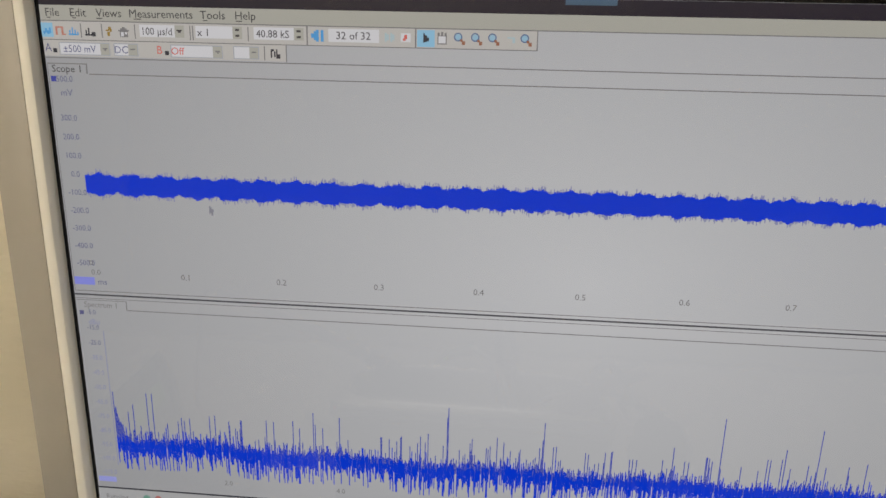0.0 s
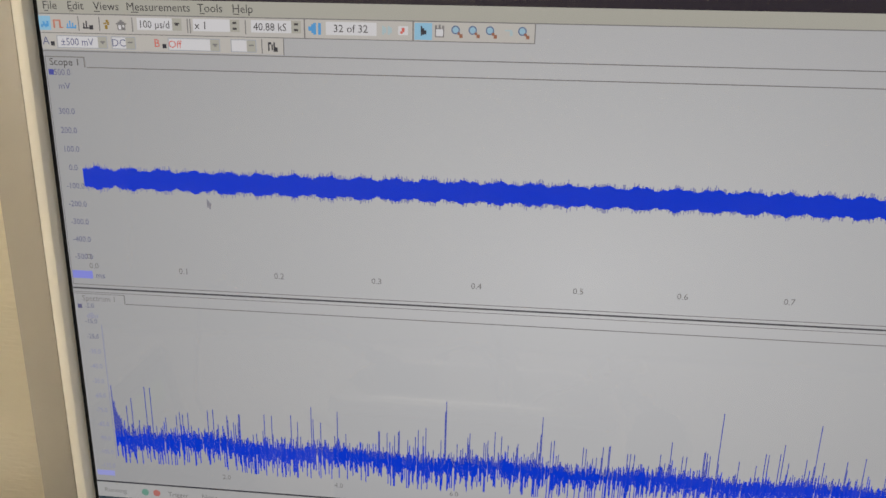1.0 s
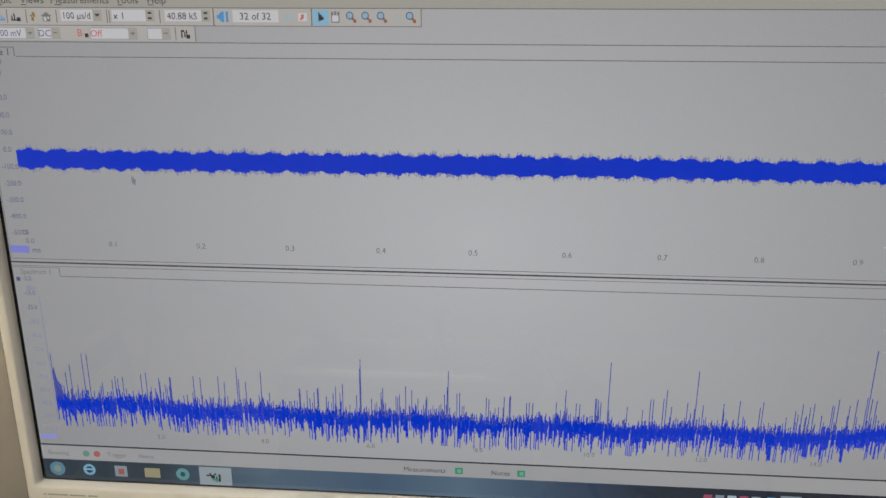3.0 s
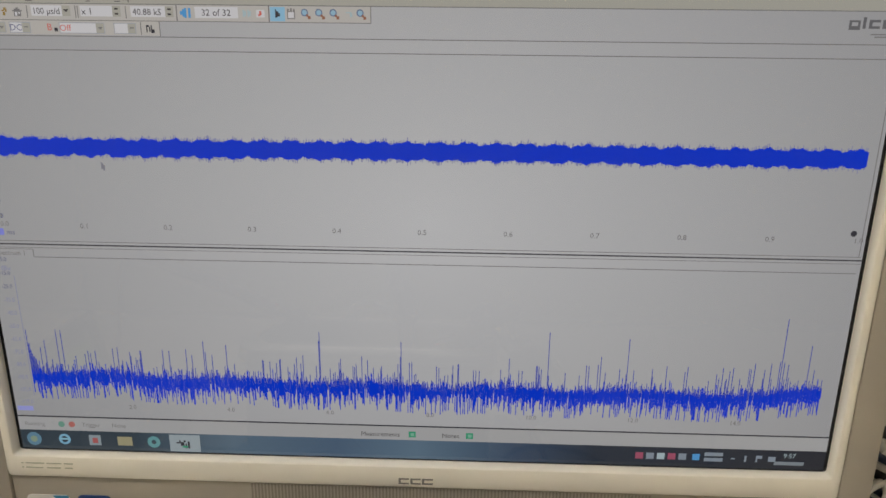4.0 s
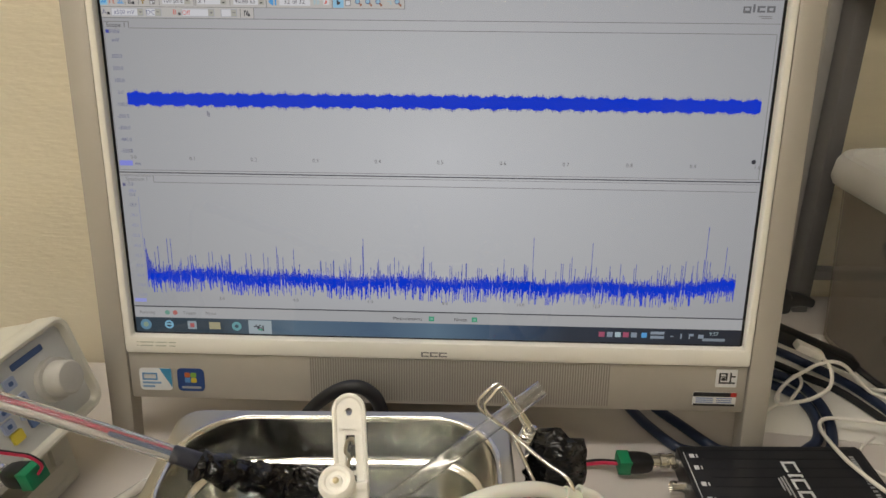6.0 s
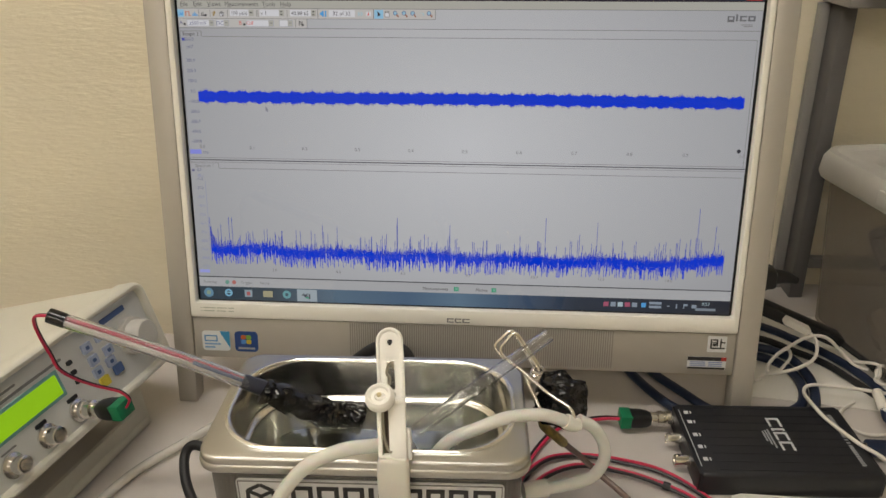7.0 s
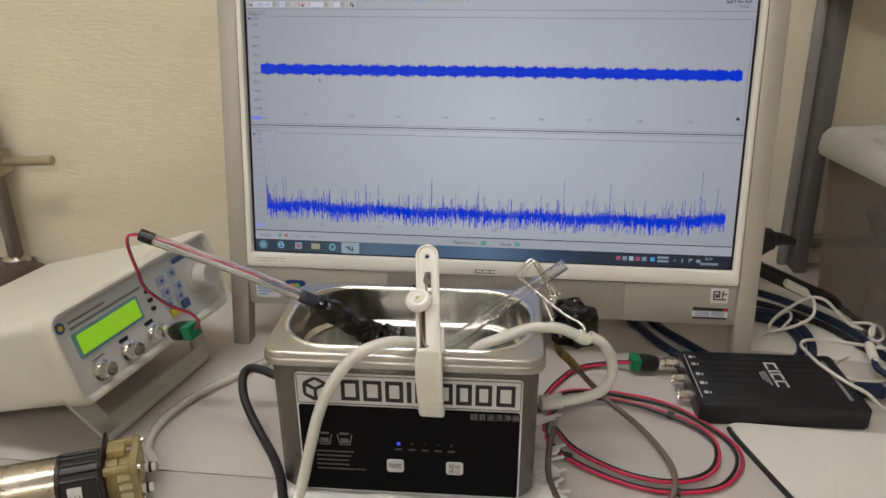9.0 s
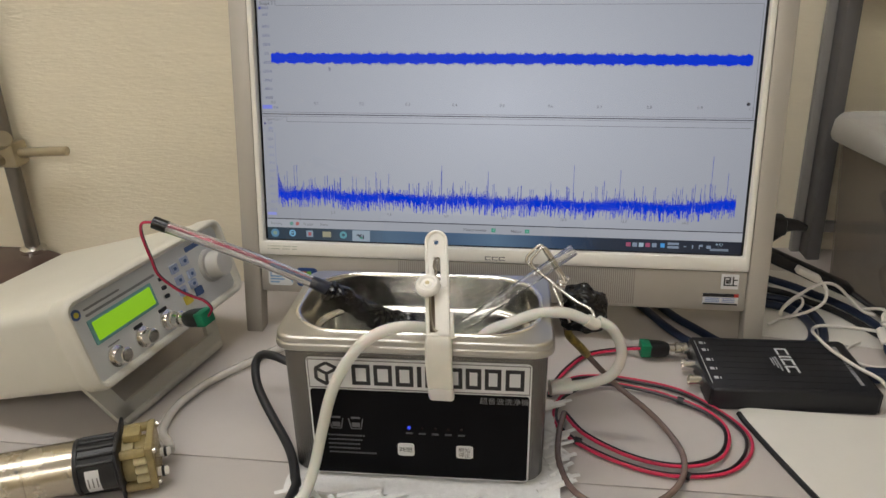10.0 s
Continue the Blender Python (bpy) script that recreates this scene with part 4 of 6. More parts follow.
# ---- white hose clamp hooked over the rim ----
clamp = thing("hose_clamp", "white nylon screw clamp hooked over the tank's rim", "clamp")
# strap frame: local -z runs up the strap, x across, y its face
strap_dir = (Vector((-0.0302, -0.1672, 0.1816)) - Vector((-0.0235, -0.2085, 0.1240)))
SL = strap_dir.length
face = Vector((0.0, -0.82, 0.57))
zx = strap_dir.normalized()
xx = face.cross(zx).normalized() * -1
yy = zx.cross(xx)
CLM = Matrix(((xx.x, yy.x, zx.x, -0.0235), (xx.y, yy.y, zx.y, -0.2085), (xx.z, yy.z, zx.z, 0.1240), (0, 0, 0, 1)))
W_ = 0.0066


def beaded(line, r=0.0011):
    """A rounded moulded rib along the strap."""
    return tube([(x, -0.0014, z) for x, z in line], r, 8, raw=True)


arch = [(W_ * math.cos(radians(180 - 15 * k)), SL - W_ + W_ * math.sin(radians(180 - 15 * k))) for k in range(13)]
# upper strap: two cheeks round an oval slot, a rounded end with an eye
bm = bmesh.new()
S0, S1 = SL * 0.56, SL - 0.0180
for x0, x1 in ((-W_, -0.0021), (0.0021, W_)):
    box(x0, x1, -0.0016, 0.0018, SL * 0.40, S1 + 0.001, 0.0006, bm=bm)
for z_, s_ in ((S0, -1), (S1, 1)):
    o = [(0.0030 * math.cos(radians(a)), z_ + s_ * 0.0021 * math.sin(radians(a))) for a in range(0, 181, 20)]
    join(bm, prism(([(0.0030, z_ + s_ * 0.0036)] + o + [(-0.0030, z_ + s_ * 0.0036)])[::s_], -0.0015, 0.0017))
eye, er = SL - 0.0072, 0.0017
rim_o = [(-W_, SL - 0.0175)] + arch + [(W_, SL - 0.0175)]
rim_o = rim_o + [(W_ - 2 * W_ * k / 9, SL - 0.0175) for k in range(1, 9)]
rim_i = []
for x, z in rim_o:
    a = math.atan2(z - eye, x)
    rim_i.append((er * math.cos(a), eye + er * math.sin(a)))
join(bm, loft([[(x, y, z) for x, z in o] for o, y in ((rim_i, 0.0017), (rim_o, 0.0017), (rim_o, -0.0015), (rim_i, -0.0015), (rim_i, 0.0017))], (False, False)))
join(bm, beaded([(-W_, SL * 0.40), (-W_, SL - W_)] + arch[1:-1] + [(W_, SL - W_), (W_, SL * 0.40)]))
strap = part("strap", moved(bm, CLM), NYLON, clamp, "white slotted strap with rounded end")
# lower arm in front of it: a cheek, a thin rail and a slit for the wire
bm = bmesh.new()
for x0, x1 in ((-0.0020, 0.0074), (-0.0082, -0.0056)):
    box(x0, x1, -0.0052, -0.0012, 0.0, SL * 0.44, 0.0009, bm=bm)
box(-0.0082, 0.0074, -0.0052, -0.0012, -0.001, SL * 0.055, 0.0009, bm=bm)
box(-0.0082, 0.0074, -0.0052, -0.0012, SL * 0.40, SL * 0.47, 0.0009, bm=bm)
box(0.0066, 0.0096, -0.0030, 0.0030, 0.0, SL * 0.24, 0.0010, bm=bm)
part("lower_arm", moved(bm, CLM), NYLON, clamp, "white arm with a long slit")
# brown strip behind the slit stands in for the shade there
part("slit_shade", moved(box(-0.0057, -0.0019, -0.0010, 0.0002, SL * 0.05, SL * 0.41), CLM), BROWN_JUNK_SHADE, clamp, "dark brown strip put in for the shade behind the slit", smooth=None)
part("spring_wire", moved(tube([(0.0012, 0.000, SL * 0.70), (0.0014, -0.0040, SL * 0.735), (-0.0004, -0.0062, SL * 0.72), (-0.0016, -0.0056, SL * 0.66), (-0.0006, -0.0020, SL * 0.62), (-0.0020, -0.0040, SL * 0.52), (-0.0045, -0.0052, SL * 0.40), (-0.0048, -0.0050, SL * 0.26),
                                (-0.0042, -0.0044, SL * 0.16), (-0.0026, -0.0040, SL * 0.09), (-0.0006, -0.0052, SL * 0.065)], 0.00085, 8), CLM), WIRE_DULL, clamp, "bent dull metal wire")
WHEEL = Matrix.Translation((-0.0056, -0.0078, SL * 0.48)) @ Matrix.Rotation(radians(-30), 4, "X") @ UPRIGHT
part("wheel", moved(lathe([(0.0022, -0.0032), (0.0066, -0.0032), (0.0080, -0.0020), (0.0082, 0.0004), (0.0078, 0.0022), (0.0064, 0.0034), (0.0052, 0.0030), (0.0046, 0.0018), (0.0030, 0.0014), (0.0024, 0.0026), (0.0014, 0.0030), (0.0014, 0.0)], 32, WHEEL), CLM), NYLON, clamp, "white round thumb wheel with a dished face")
part("wheel_pin", moved(lathe([(0.0014, -0.004), (0.0014, 0.0034), (0.0008, 0.0040), (0, 0.0040)], 12, WHEEL), CLM), AMBER_PALE, clamp, "yellowish pin")


def jaw_ring(x, y, z, w, d):
    return [(x + a, y + b + 0.0016 * (1 - (2 * a / w) ** 2), z) for a, b in rounded(w, d, min(w, d) * 0.38, 5)]


bm = loft([jaw_ring(-0.0238, -0.2112, 0.1285, 0.0140, 0.0050), jaw_ring(-0.0238, -0.2118, 0.1268, 0.0166, 0.0064), jaw_ring(-0.0238, -0.2128, 0.1210, 0.0176, 0.0072), jaw_ring(-0.0236, -0.2142, 0.1120, 0.0176, 0.0070),
           jaw_ring(-0.0232, -0.2150, 0.1020, 0.0172, 0.0066), jaw_ring(-0.0227, -0.2148, 0.0935, 0.0170, 0.0064), jaw_ring(-0.0226, -0.2146, 0.0915, 0.0164, 0.0058)])
part("jaw", bm, MILKY, clamp, "milky translucent bowed lower jaw")
bm = loft([jaw_ring(-0.0225, -0.2146, 0.0914, 0.0166, 0.0060), jaw_ring(-0.0224, -0.2146, 0.0900, 0.0172, 0.0068), jaw_ring(-0.0221, -0.2142, 0.0850, 0.0172, 0.0068), jaw_ring(-0.0220, -0.2140, 0.0826, 0.0164, 0.0060), jaw_ring(-0.0219, -0.2139, 0.0815, 0.0140, 0.0044)])
part("foot_pad", bm, SILICONE, clamp, "translucent end pad")
part("hook", box(-0.0315, -0.0160, -0.2090, -0.1935, 0.1235, 0.1268, 0.0012), NYLON, clamp)
part("inner_jaw", box(-0.0300, -0.0170, -0.1955, -0.1925, 0.098, 0.1240, 0.0012), NYLON, clamp)

# ---- milky silicone hoses ----
hose = thing("silicone_hose", "milky silicone hose running over the rim down to the desk", "hose")
part("hose_wall", tube([(-0.018, -0.160, 0.085), (-0.022, -0.184, 0.116), (-0.036, -0.203, 0.129), (-0.051, -0.213, 0.1335), (-0.068, -0.219, 0.128), (-0.082, -0.222, 0.112), (-0.094, -0.223, 0.088),
                        (-0.103, -0.224, 0.056), (-0.110, -0.226, 0.028), (-0.117, -0.236, 0.010), (-0.130, -0.260, 0.0052), (-0.16, -0.33, 0.0052)], 0.0039, 14, hollow=0.0024), SILICONE, hose)
hose2 = thing("silicone_hose", "milky silicone hose bending out of the tank to the clip", "hose")
part("hose_wall", tube([(-0.012, -0.172, 0.088), (0.004, -0.172, 0.109), (0.020, -0.168, 0.1155), (0.038, -0.164, 0.1215), (0.057, -0.160, 0.1215), (0.070, -0.156, 0.1155), (0.078, -0.155, 0.111)], 0.0039, 14, hollow=0.0024), SILICONE, hose2)
hose3 = thing("silicone_hose", "milky silicone hose loop hanging beside the cleaner", "hose")
part("hose_wall", tube([(0.082, -0.150, 0.111), (0.092, -0.148, 0.104), (0.0995, -0.146, 0.090), (0.1005, -0.146, 0.076), (0.094, -0.146, 0.063), (0.080, -0.146, 0.056), (0.068, -0.148, 0.054), (0.0520, -0.152, 0.054)], 0.0039, 14, hollow=0.0024), SILICONE, hose3)
part("tied_end", tube([(0.0735, -0.1555, 0.1142), (0.0780, -0.1550, 0.1110), (0.0815, -0.1530, 0.1100)], [0.0048, 0.0040], 12), MILKY, hose2, "yellowish tied hose end")
part("fitting", tube([(0.066, -0.148, 0.054), (0.0505, -0.152, 0.054)], 0.0060, 12, raw=True), SILICONE, hose3, "milky barbed fitting")

# ---- probe: clear tube with two wires, sealed at both ends ----
probe = thing("probe_tube", "clear tube probe with red and white wires, black sealed ends", "probe")
PW = [(-0.226, -0.160, 0.1765), (-0.190, -0.160, 0.1640), (-0.150, -0.160, 0.1490), (-0.110, -0.158, 0.1310), (-0.094, -0.152, 0.1200)]
part("sleeve", tube(PW, 0.0043, 14, hollow=0.0036), CLEAR, probe, "clear plastic sleeve")
part("red_core", tube([(x, y + 0.0010, z + 0.0010) for x, y, z in PW], 0.0013, 8), RED_WIRE, probe)
part("white_core", tube([(x, y - 0.0010, z - 0.0010) for x, y, z in PW], 0.0014, 8), WHITE_CABLE, probe)
part("grey_core", tube([(x, y - 0.0012, z + 0.0016) for x, y, z in PW[2:]], 0.0012, 8), KEY_BLUE, probe)
part("end_cap", tube([(-0.2330, -0.160, 0.1791), (-0.2310, -0.160, 0.1784), (-0.2270, -0.160, 0.1769), (-0.2235, -0.160, 0.1756)], 0.0046, 12), TAR, probe, "black taped end")


def lump(name, line, r0, wob, seed, parent, label=""):
    bm = tube(line, r0, 54, 16)
    for v in bm.verts:
        q = v.co * 95 + Vector((seed, 0, 0))
        v.co += Vector((noise.noise(q), noise.noise(q + Vector((9, 0, 0))), noise.noise(q + Vector((0, 7, 0))))) * wob
        q = v.co * 260 + Vector((0, seed, 0))
        fold = 0.5 - abs(noise.noise(q)) * 1.6
        v.co += Vector((noise.noise(q), noise.noise(q + Vector((5, 0, 0))), noise.noise(q + Vector((0, 3, 0))))) * wob * 0.35 + Vector((0.3, -0.75, 0.55)) * fold * wob * 0.40
    return part(name, bm, TAR, parent, label)


part("heat_shrink", tube([(-0.122, -0.1585, 0.1366), (-0.110, -0.158, 0.1312), (-0.103, -0.156, 0.1270)], [0.0046, 0.0054], 12), mat("shrink_sleeve", (0.022, 0.026, 0.045), 0.3), probe, "dark grey shrink sleeve")
lump("sealed_head", [(-0.111, -0.158, 0.1312), (-0.103, -0.155, 0.1245), (-0.095, -0.149, 0.1150), (-0.087, -0.141, 0.1045), (-0.079, -0.134, 0.0955), (-0.069, -0.128, 0.0890), (-0.058, -0.125, 0.0850)], [0.0078, 0.0088], 0.0036, 2.0, probe, "lumpy glossy black sealant head")
lead = thing("probe_lead", "thin red and black lead hanging from the probe to the adapter", "wire")
for k, m_ in enumerate((RED_WIRE, BLACK_WIRE)):
    o = 0.0012 * k
    part("strand", tube([(-0.233, -0.160 + o, 0.1790), (-0.242, -0.160 + o, 0.1780), (-0.2460, -0.157 + o, 0.170), (-0.2459, -0.155 + o, 0.1591), (-0.2450, -0.152 + o, 0.1463), (-0.2447, -0.148 + o, 0.1325),
                         (-0.2414, -0.140 + o, 0.1199), (-0.2377, -0.130 + o, 0.1083), (-0.2314, -0.124 + o, 0.1011), (-0.2255, -0.120 + o, 0.0957), (-0.2215, -0.118 + o, 0.0880), (-0.2250, -0.118 + o, 0.0812)], 0.0009, 8), m_, lead)

# ---- glass tube, wire clip, sealed transducer ----
gl = thing("glass_tube", "thin clear glass tube leaning in the tank", "glass tube")
ga, gb = Vector((0.0640, -0.1154, 0.1500)), Vector((-0.0185, -0.1500, 0.0975))
part("glass_wall", tube([ga + (gb - ga) * k / 4 for k in range(5)], 0.0044, 24, raw=True, hollow=0.0037), GLASS, gl)
clip = thing("wire_clip", "bent steel wire spring clip holding the hose", "clip")
part("loop", tube([(0.0560, -0.1220, 0.1290), (0.0440, -0.1190, 0.1480), (0.0400, -0.1183, 0.1540), (0.0340, -0.1200, 0.1495), (0.0300, -0.1213, 0.1440), (0.0330, -0.1235, 0.1395), (0.0470, -0.1290, 0.1310),
                   (0.0640, -0.1400, 0.1220), (0.0750, -0.1490, 0.1200), (0.0785, -0.1530, 0.1160), (0.0780, -0.1545, 0.1120)], 0.0011, 10, 4), CHROME, clip)
part("loop", tube([(0.0602, -0.1235, 0.1285), (0.0478, -0.1205, 0.1470), (0.0420, -0.1195, 0.1530), (0.0366, -0.1215, 0.1478), (0.0334, -0.1228, 0.1428), (0.0366, -0.1250, 0.1380), (0.0500, -0.1305, 0.1296),
                   (0.0600, -0.1370, 0.1235)], 0.0010, 10, 4), CHROME, clip)
part("loop", tube([(0.0425, -0.1205, 0.1520), (0.0530, -0.1225, 0.1370), (0.0580, -0.1260, 0.1290), (0.0520, -0.1280, 0.1240), (0.0500, -0.1300, 0.1270), (0.0560, -0.1370, 0.1160), (0.0625, -0.1460, 0.1060)], 0.0011, 10, 4), CHROME, clip)
bm = bmesh.new()
coil = []
for k in range(46):
    a = k * 0.62
    coil.append((0.0560 + 0.0032 * math.cos(a) - 0.00018 * (k - 23) * 0.4, -0.1265 + 0.0032 * math.sin(a), 0.1265 + 0.00022 * (23 - k)))
part("coil", tube(coil, 0.0010, 8, raw=True), CHROME, clip)
black = thing("sealed_transducer", "lumpy black sealed transducer with a glossy coating", "transducer")
lump("sealant", [(0.0745, -0.1060, 0.1110), (0.0740, -0.1090, 0.1080), (0.0736, -0.1130, 0.1030), (0.0734, -0.1160, 0.0980), (0.0734, -0.1185, 0.0930), (0.0736, -0.1190, 0.0895)], [0.0165, 0.0150], 0.0038, 5.0, black, "glossy black sealant mass")
part("prop_wire", tube([(0.0560, -0.118, 0.104), (0.066, -0.116, 0.108), (0.074, -0.116, 0.100)], 0.0012, 8), CHROME, black)
sheath = thing("sheathed_lead", "brown translucent sheathed lead looping over the desk", "wire")
part("sheath", tube([(0.0660, -0.117, 0.092), (0.0625, -0.116, 0.082), (0.0740, -0.110, 0.065), (0.0860, -0.096, 0.044), (0.0960, -0.086, 0.028), (0.1080, -0.087, 0.016), (0.1290, -0.107, 0.0090), (0.1430, -0.130, 0.0060), (0.1505, -0.160, 0.0056),
                     (0.1430, -0.190, 0.0056), (0.1200, -0.214, 0.0056), (0.0930, -0.222, 0.0056), (0.0690, -0.206, 0.0056), (0.0590, -0.176, 0.0056), (0.0595, -0.145, 0.0066), (0.0640, -0.120, 0.009)], 0.0024, 10), BROWN_SHEATH, sheath)
part("tape", tube([(0.0630, -0.1162, 0.0850), (0.0650, -0.1145, 0.0770), (0.0740, -0.1100, 0.0650), (0.0800, -0.1030, 0.0545)], 0.0034, 10), mat("yellow_black_tape", (0.20, 0.15, 0.03), 0.4, vary=0.7, scale=180), sheath, "dull yellow and black tape")

# ---- twin red and black wire, coiled on the desk ----
twin = thing("twin_wire", "coil of twin red and black wire on the desk", "wire")
RUN = [(0.1375, -0.0170, 0.0115), (0.120, -0.0110, 0.0060), (0.090, -0.018, 0.003), (0.072, -0.040, 0.003), (0.058, -0.068, 0.003), (0.053, -0.088, 0.003), (0.060, -0.076, 0.004), (0.075, -0.062, 0.0045),
       (0.097, -0.055, 0.003), (0.125, -0.058, 0.003), (0.162, -0.070, 0.003), (0.189, -0.096, 0.003), (0.204, -0.123, 0.003), (0.200, -0.148, 0.003), (0.181, -0.170, 0.003), (0.152, -0.178, 0.003),
       (0.124, -0.176, 0.003), (0.093, -0.162, 0.003), (0.067, -0.141, 0.003), (0.057, -0.117, 0.003), (0.066, -0.088, 0.0045), (0.096, -0.070, 0.0055), (0.133, -0.075, 0.0052), (0.161, -0.087, 0.0045),
       (0.181, -0.102, 0.004), (0.190, -0.121, 0.003), (0.183, -0.148, 0.004), (0.166, -0.165, 0.0055), (0.140, -0.170, 0.005), (0.110, -0.161, 0.0045), (0.080, -0.140, 0.005), (0.066, -0.118, 0.006), (0.064, -0.115, 0.006)]
for k, m_ in enumerate((RED_WIRE, BLACK_WIRE)):
    line = smooth_line(RUN, 6)
    pts = []
    for i, q in enumerate(line):
        d = (line[min(i + 1, len(line) - 1)] - line[max(i - 1, 0)]).normalized()
        sd = Vector((d.y, -d.x, 0)).normalized()
        w = 0.0011 + (0.0022 * max(0, noise.noise((i * 0.06, 3, 0))))
        pts.append(q + sd * w * (1 if k else -1) + Vector((0, 0, 0.0)))
    part("strand", tube(pts, 0.00135, 8, raw=True), m_, twin)
for q in ((0.161, -0.0868, 0.0045), (0.150, -0.178, 0.003), (0.074, -0.147, 0.0032)):
    part("tie", tube([(q[0] - 0.0025, q[1] + 0.001, q[2]), (q[0] + 0.0025, q[1] - 0.001, q[2])], 0.0032, 10, raw=True), BLACK, twin, "small black tie")


# ---- adapters ----
def adapter(base, tip, label):
    """From the socket's side to the terminal's end."""
    b, e = Vector(base), Vector(tip)
    L = (e - b).length
    t = thing("bnc_adapter", label, "adapter", Matrix.Translation(b) @ (e - b).to_track_quat("Z", "Y").to_matrix().to_4x4(), "terminal adapters")
    part("collar", lathe([(0, 0), (0.0058, 0), (0.0068, 0.0008), (0.0068, 0.0040), (0.0060, 0.0048), (0.0060, 0.0060), (0.0068, 0.0068), (0.0068, 0.0110), (0.0052, 0.0118), (0.0052, L * 0.40)], 20), CHROME, t, "nickel plug collar")
    part("grip", loft([[(x, y, z) for x, y, z in sect(w, d, 0.0035, h, 3)] for w, d, h in ((0.0085, 0.0085, L * 0.36), (0.0125, 0.0120, L * 0.46), (0.0150, 0.0125, L * 0.60), (0.0150, 0.0125, L * 0.80))]), BLACK, t, "black plastic grip")
    term = part("terminal", box(-0.0072, 0.0072, -0.0058, 0.0058, L * 0.78, L, 0.0006), GREEN, t, "green screw terminal")
    for sx_ in (-0.0035, 0.0035):
        part("screw", lathe([(0, 0), (0.0018, 0), (0.0018, 0.0006), (0, 0.0006)], 12, Matrix.Translation((sx_, -0.0063, L * 0.9)) @ UPRIGHT), CHROME, term)
    return t


# ---- oscilloscope unit ----
SC = thing("oscilloscope_unit", "flat black USB oscilloscope box with pale print", "oscilloscope", pose(0.2490, -0.0460, 0, 0, 0, 2.0))
SW, SD, SH = 0.0665, 0.0425, 0.0205
sh = part("case", box(-SW, SW, -SD, SD, 0.0, SH, 0.0028, 3), SCOPE, SC, "ribbed matt black case")
bm = bmesh.new()
for k in range(9):
    y = -SD + 0.006 + k * (2 * SD - 0.012) / 8
    box(-SW + 0.014, SW - 0.010, y - 0.0004, y + 0.0004, SH - 0.0001, SH + 0.0003, bm=bm)
tagged(part("top_rib", bm, SCOPE, sh, smooth=None), kind="stuff")
part("end_plate", box(-SW - 0.0012, -SW + 0.001, -SD + 0.002, SD - 0.002, 0.0012, SH - 0.0015, 0.0004), BLACK, SC)
part("end_plate", box(SW - 0.001, SW + 0.0012, -SD + 0.002, SD - 0.002, 0.0012, SH - 0.0015, 0.0004), BLACK, SC)
part("end_print", box(SW + 0.0013, SW + 0.0014, -0.02, 0.02, 0.006, 0.012), GREY_INK, SC)
PRINT = mat("pale_print", (0.62, 0.64, 0.66), 0.5, vary=0.03)
top = SH + 0.0004
for k, y in enumerate((0.030, 0.018, 0.002, -0.012, -0.026)):
    bm = bmesh.new()
    box(-SW + 0.0052, -SW + 0.0086, y - 0.0019, y + 0.0019, top - 0.0001, top + 0.0002, bm=bm)
    box(-SW + 0.0100, -SW + 0.0110, y - 0.0016, y + 0.0016, top - 0.0001, top + 0.0002, bm=bm)
    part("print", bm, PRINT, sh, smooth=None)
part("print", box(-SW + 0.0016, -SW + 0.0021, -0.034, 0.034, top - 0.0001, top + 0.0002), PRINT, sh, smooth=None)
# maker's word as plain strokes, turned a quarter
for y, w in ((0.0190, 0.0105), (0.0100, 0.0030), (0.0020, 0.0095), (-0.0095, 0.0100)):
    x0 = 0.002
    bm = bmesh.new()
    for b_ in ((x0, x0 + 0.0018, y - w / 2, y + w / 2), (x0 + 0.0085, x0 + 0.0103, y - w / 2, y + w / 2), (x0 + 0.0018, x0 + 0.0085, y + w / 2 - 0.0020, y + w / 2)):
        box(b_[0], b_[1], b_[2], b_[3], top - 0.0001, top + 0.0002, bm=bm)
    part("maker_word", bm, PRINT, sh, "pale maker's stroke", smooth=None)
for k in range(3):
    part("print", box(-0.0020 - k * 0.0022, -0.0008 - k * 0.0022, -0.012 + k * 0.004, 0.010 - k * 0.001, top - 0.0001, top + 0.0002), LABEL_GREY, sh, smooth=None)
bm = bmesh.new()
y = 0.030
while y > -0.030:
    box(SW - 0.0125, SW - 0.0095, y - 0.0016, y, top - 0.0001, top + 0.0002, bm=bm)
    y -= 0.0024 if abs(y) > 0.004 else 0.0036
tagged(part("print", bm, LABEL_GREY, sh, "row of small pale print", smooth=None), kind="stuff")
for y in (0.0345, 0.0095, -0.0155):
    so = part("bnc_socket", lathe([(0.0066, 0), (0.0066, 0.002), (0.0048, 0.0024), (0.0048, 0.0135), (0.0042, 0.0140), (0.0036, 0.0140), (0.0036, 0.0126), (0, 0.0126)], 20,
                                  Matrix.Translation((-SW + 0.0012, y, 0.0100)) @ Matrix.Rotation(radians(-90), 4, "Y")), CHROME, SC, "nickel coaxial socket")
    for s_ in (-1, 1):
        part("lug", rod((-SW - 0.0093, y, 0.0100 + s_ * 0.0045), (-SW - 0.0115, y, 0.0100 + s_ * 0.0060), 0.0009, 8), CHROME, so)
A0 = SC.matrix_basis @ Vector((-SW - 0.0035, 0.0345, 0.0100))
adapter(A0, (A0.x - 0.0420, A0.y - 0.0030, 0.0118), "nickel coaxial plug adapter with black grip and green terminal")

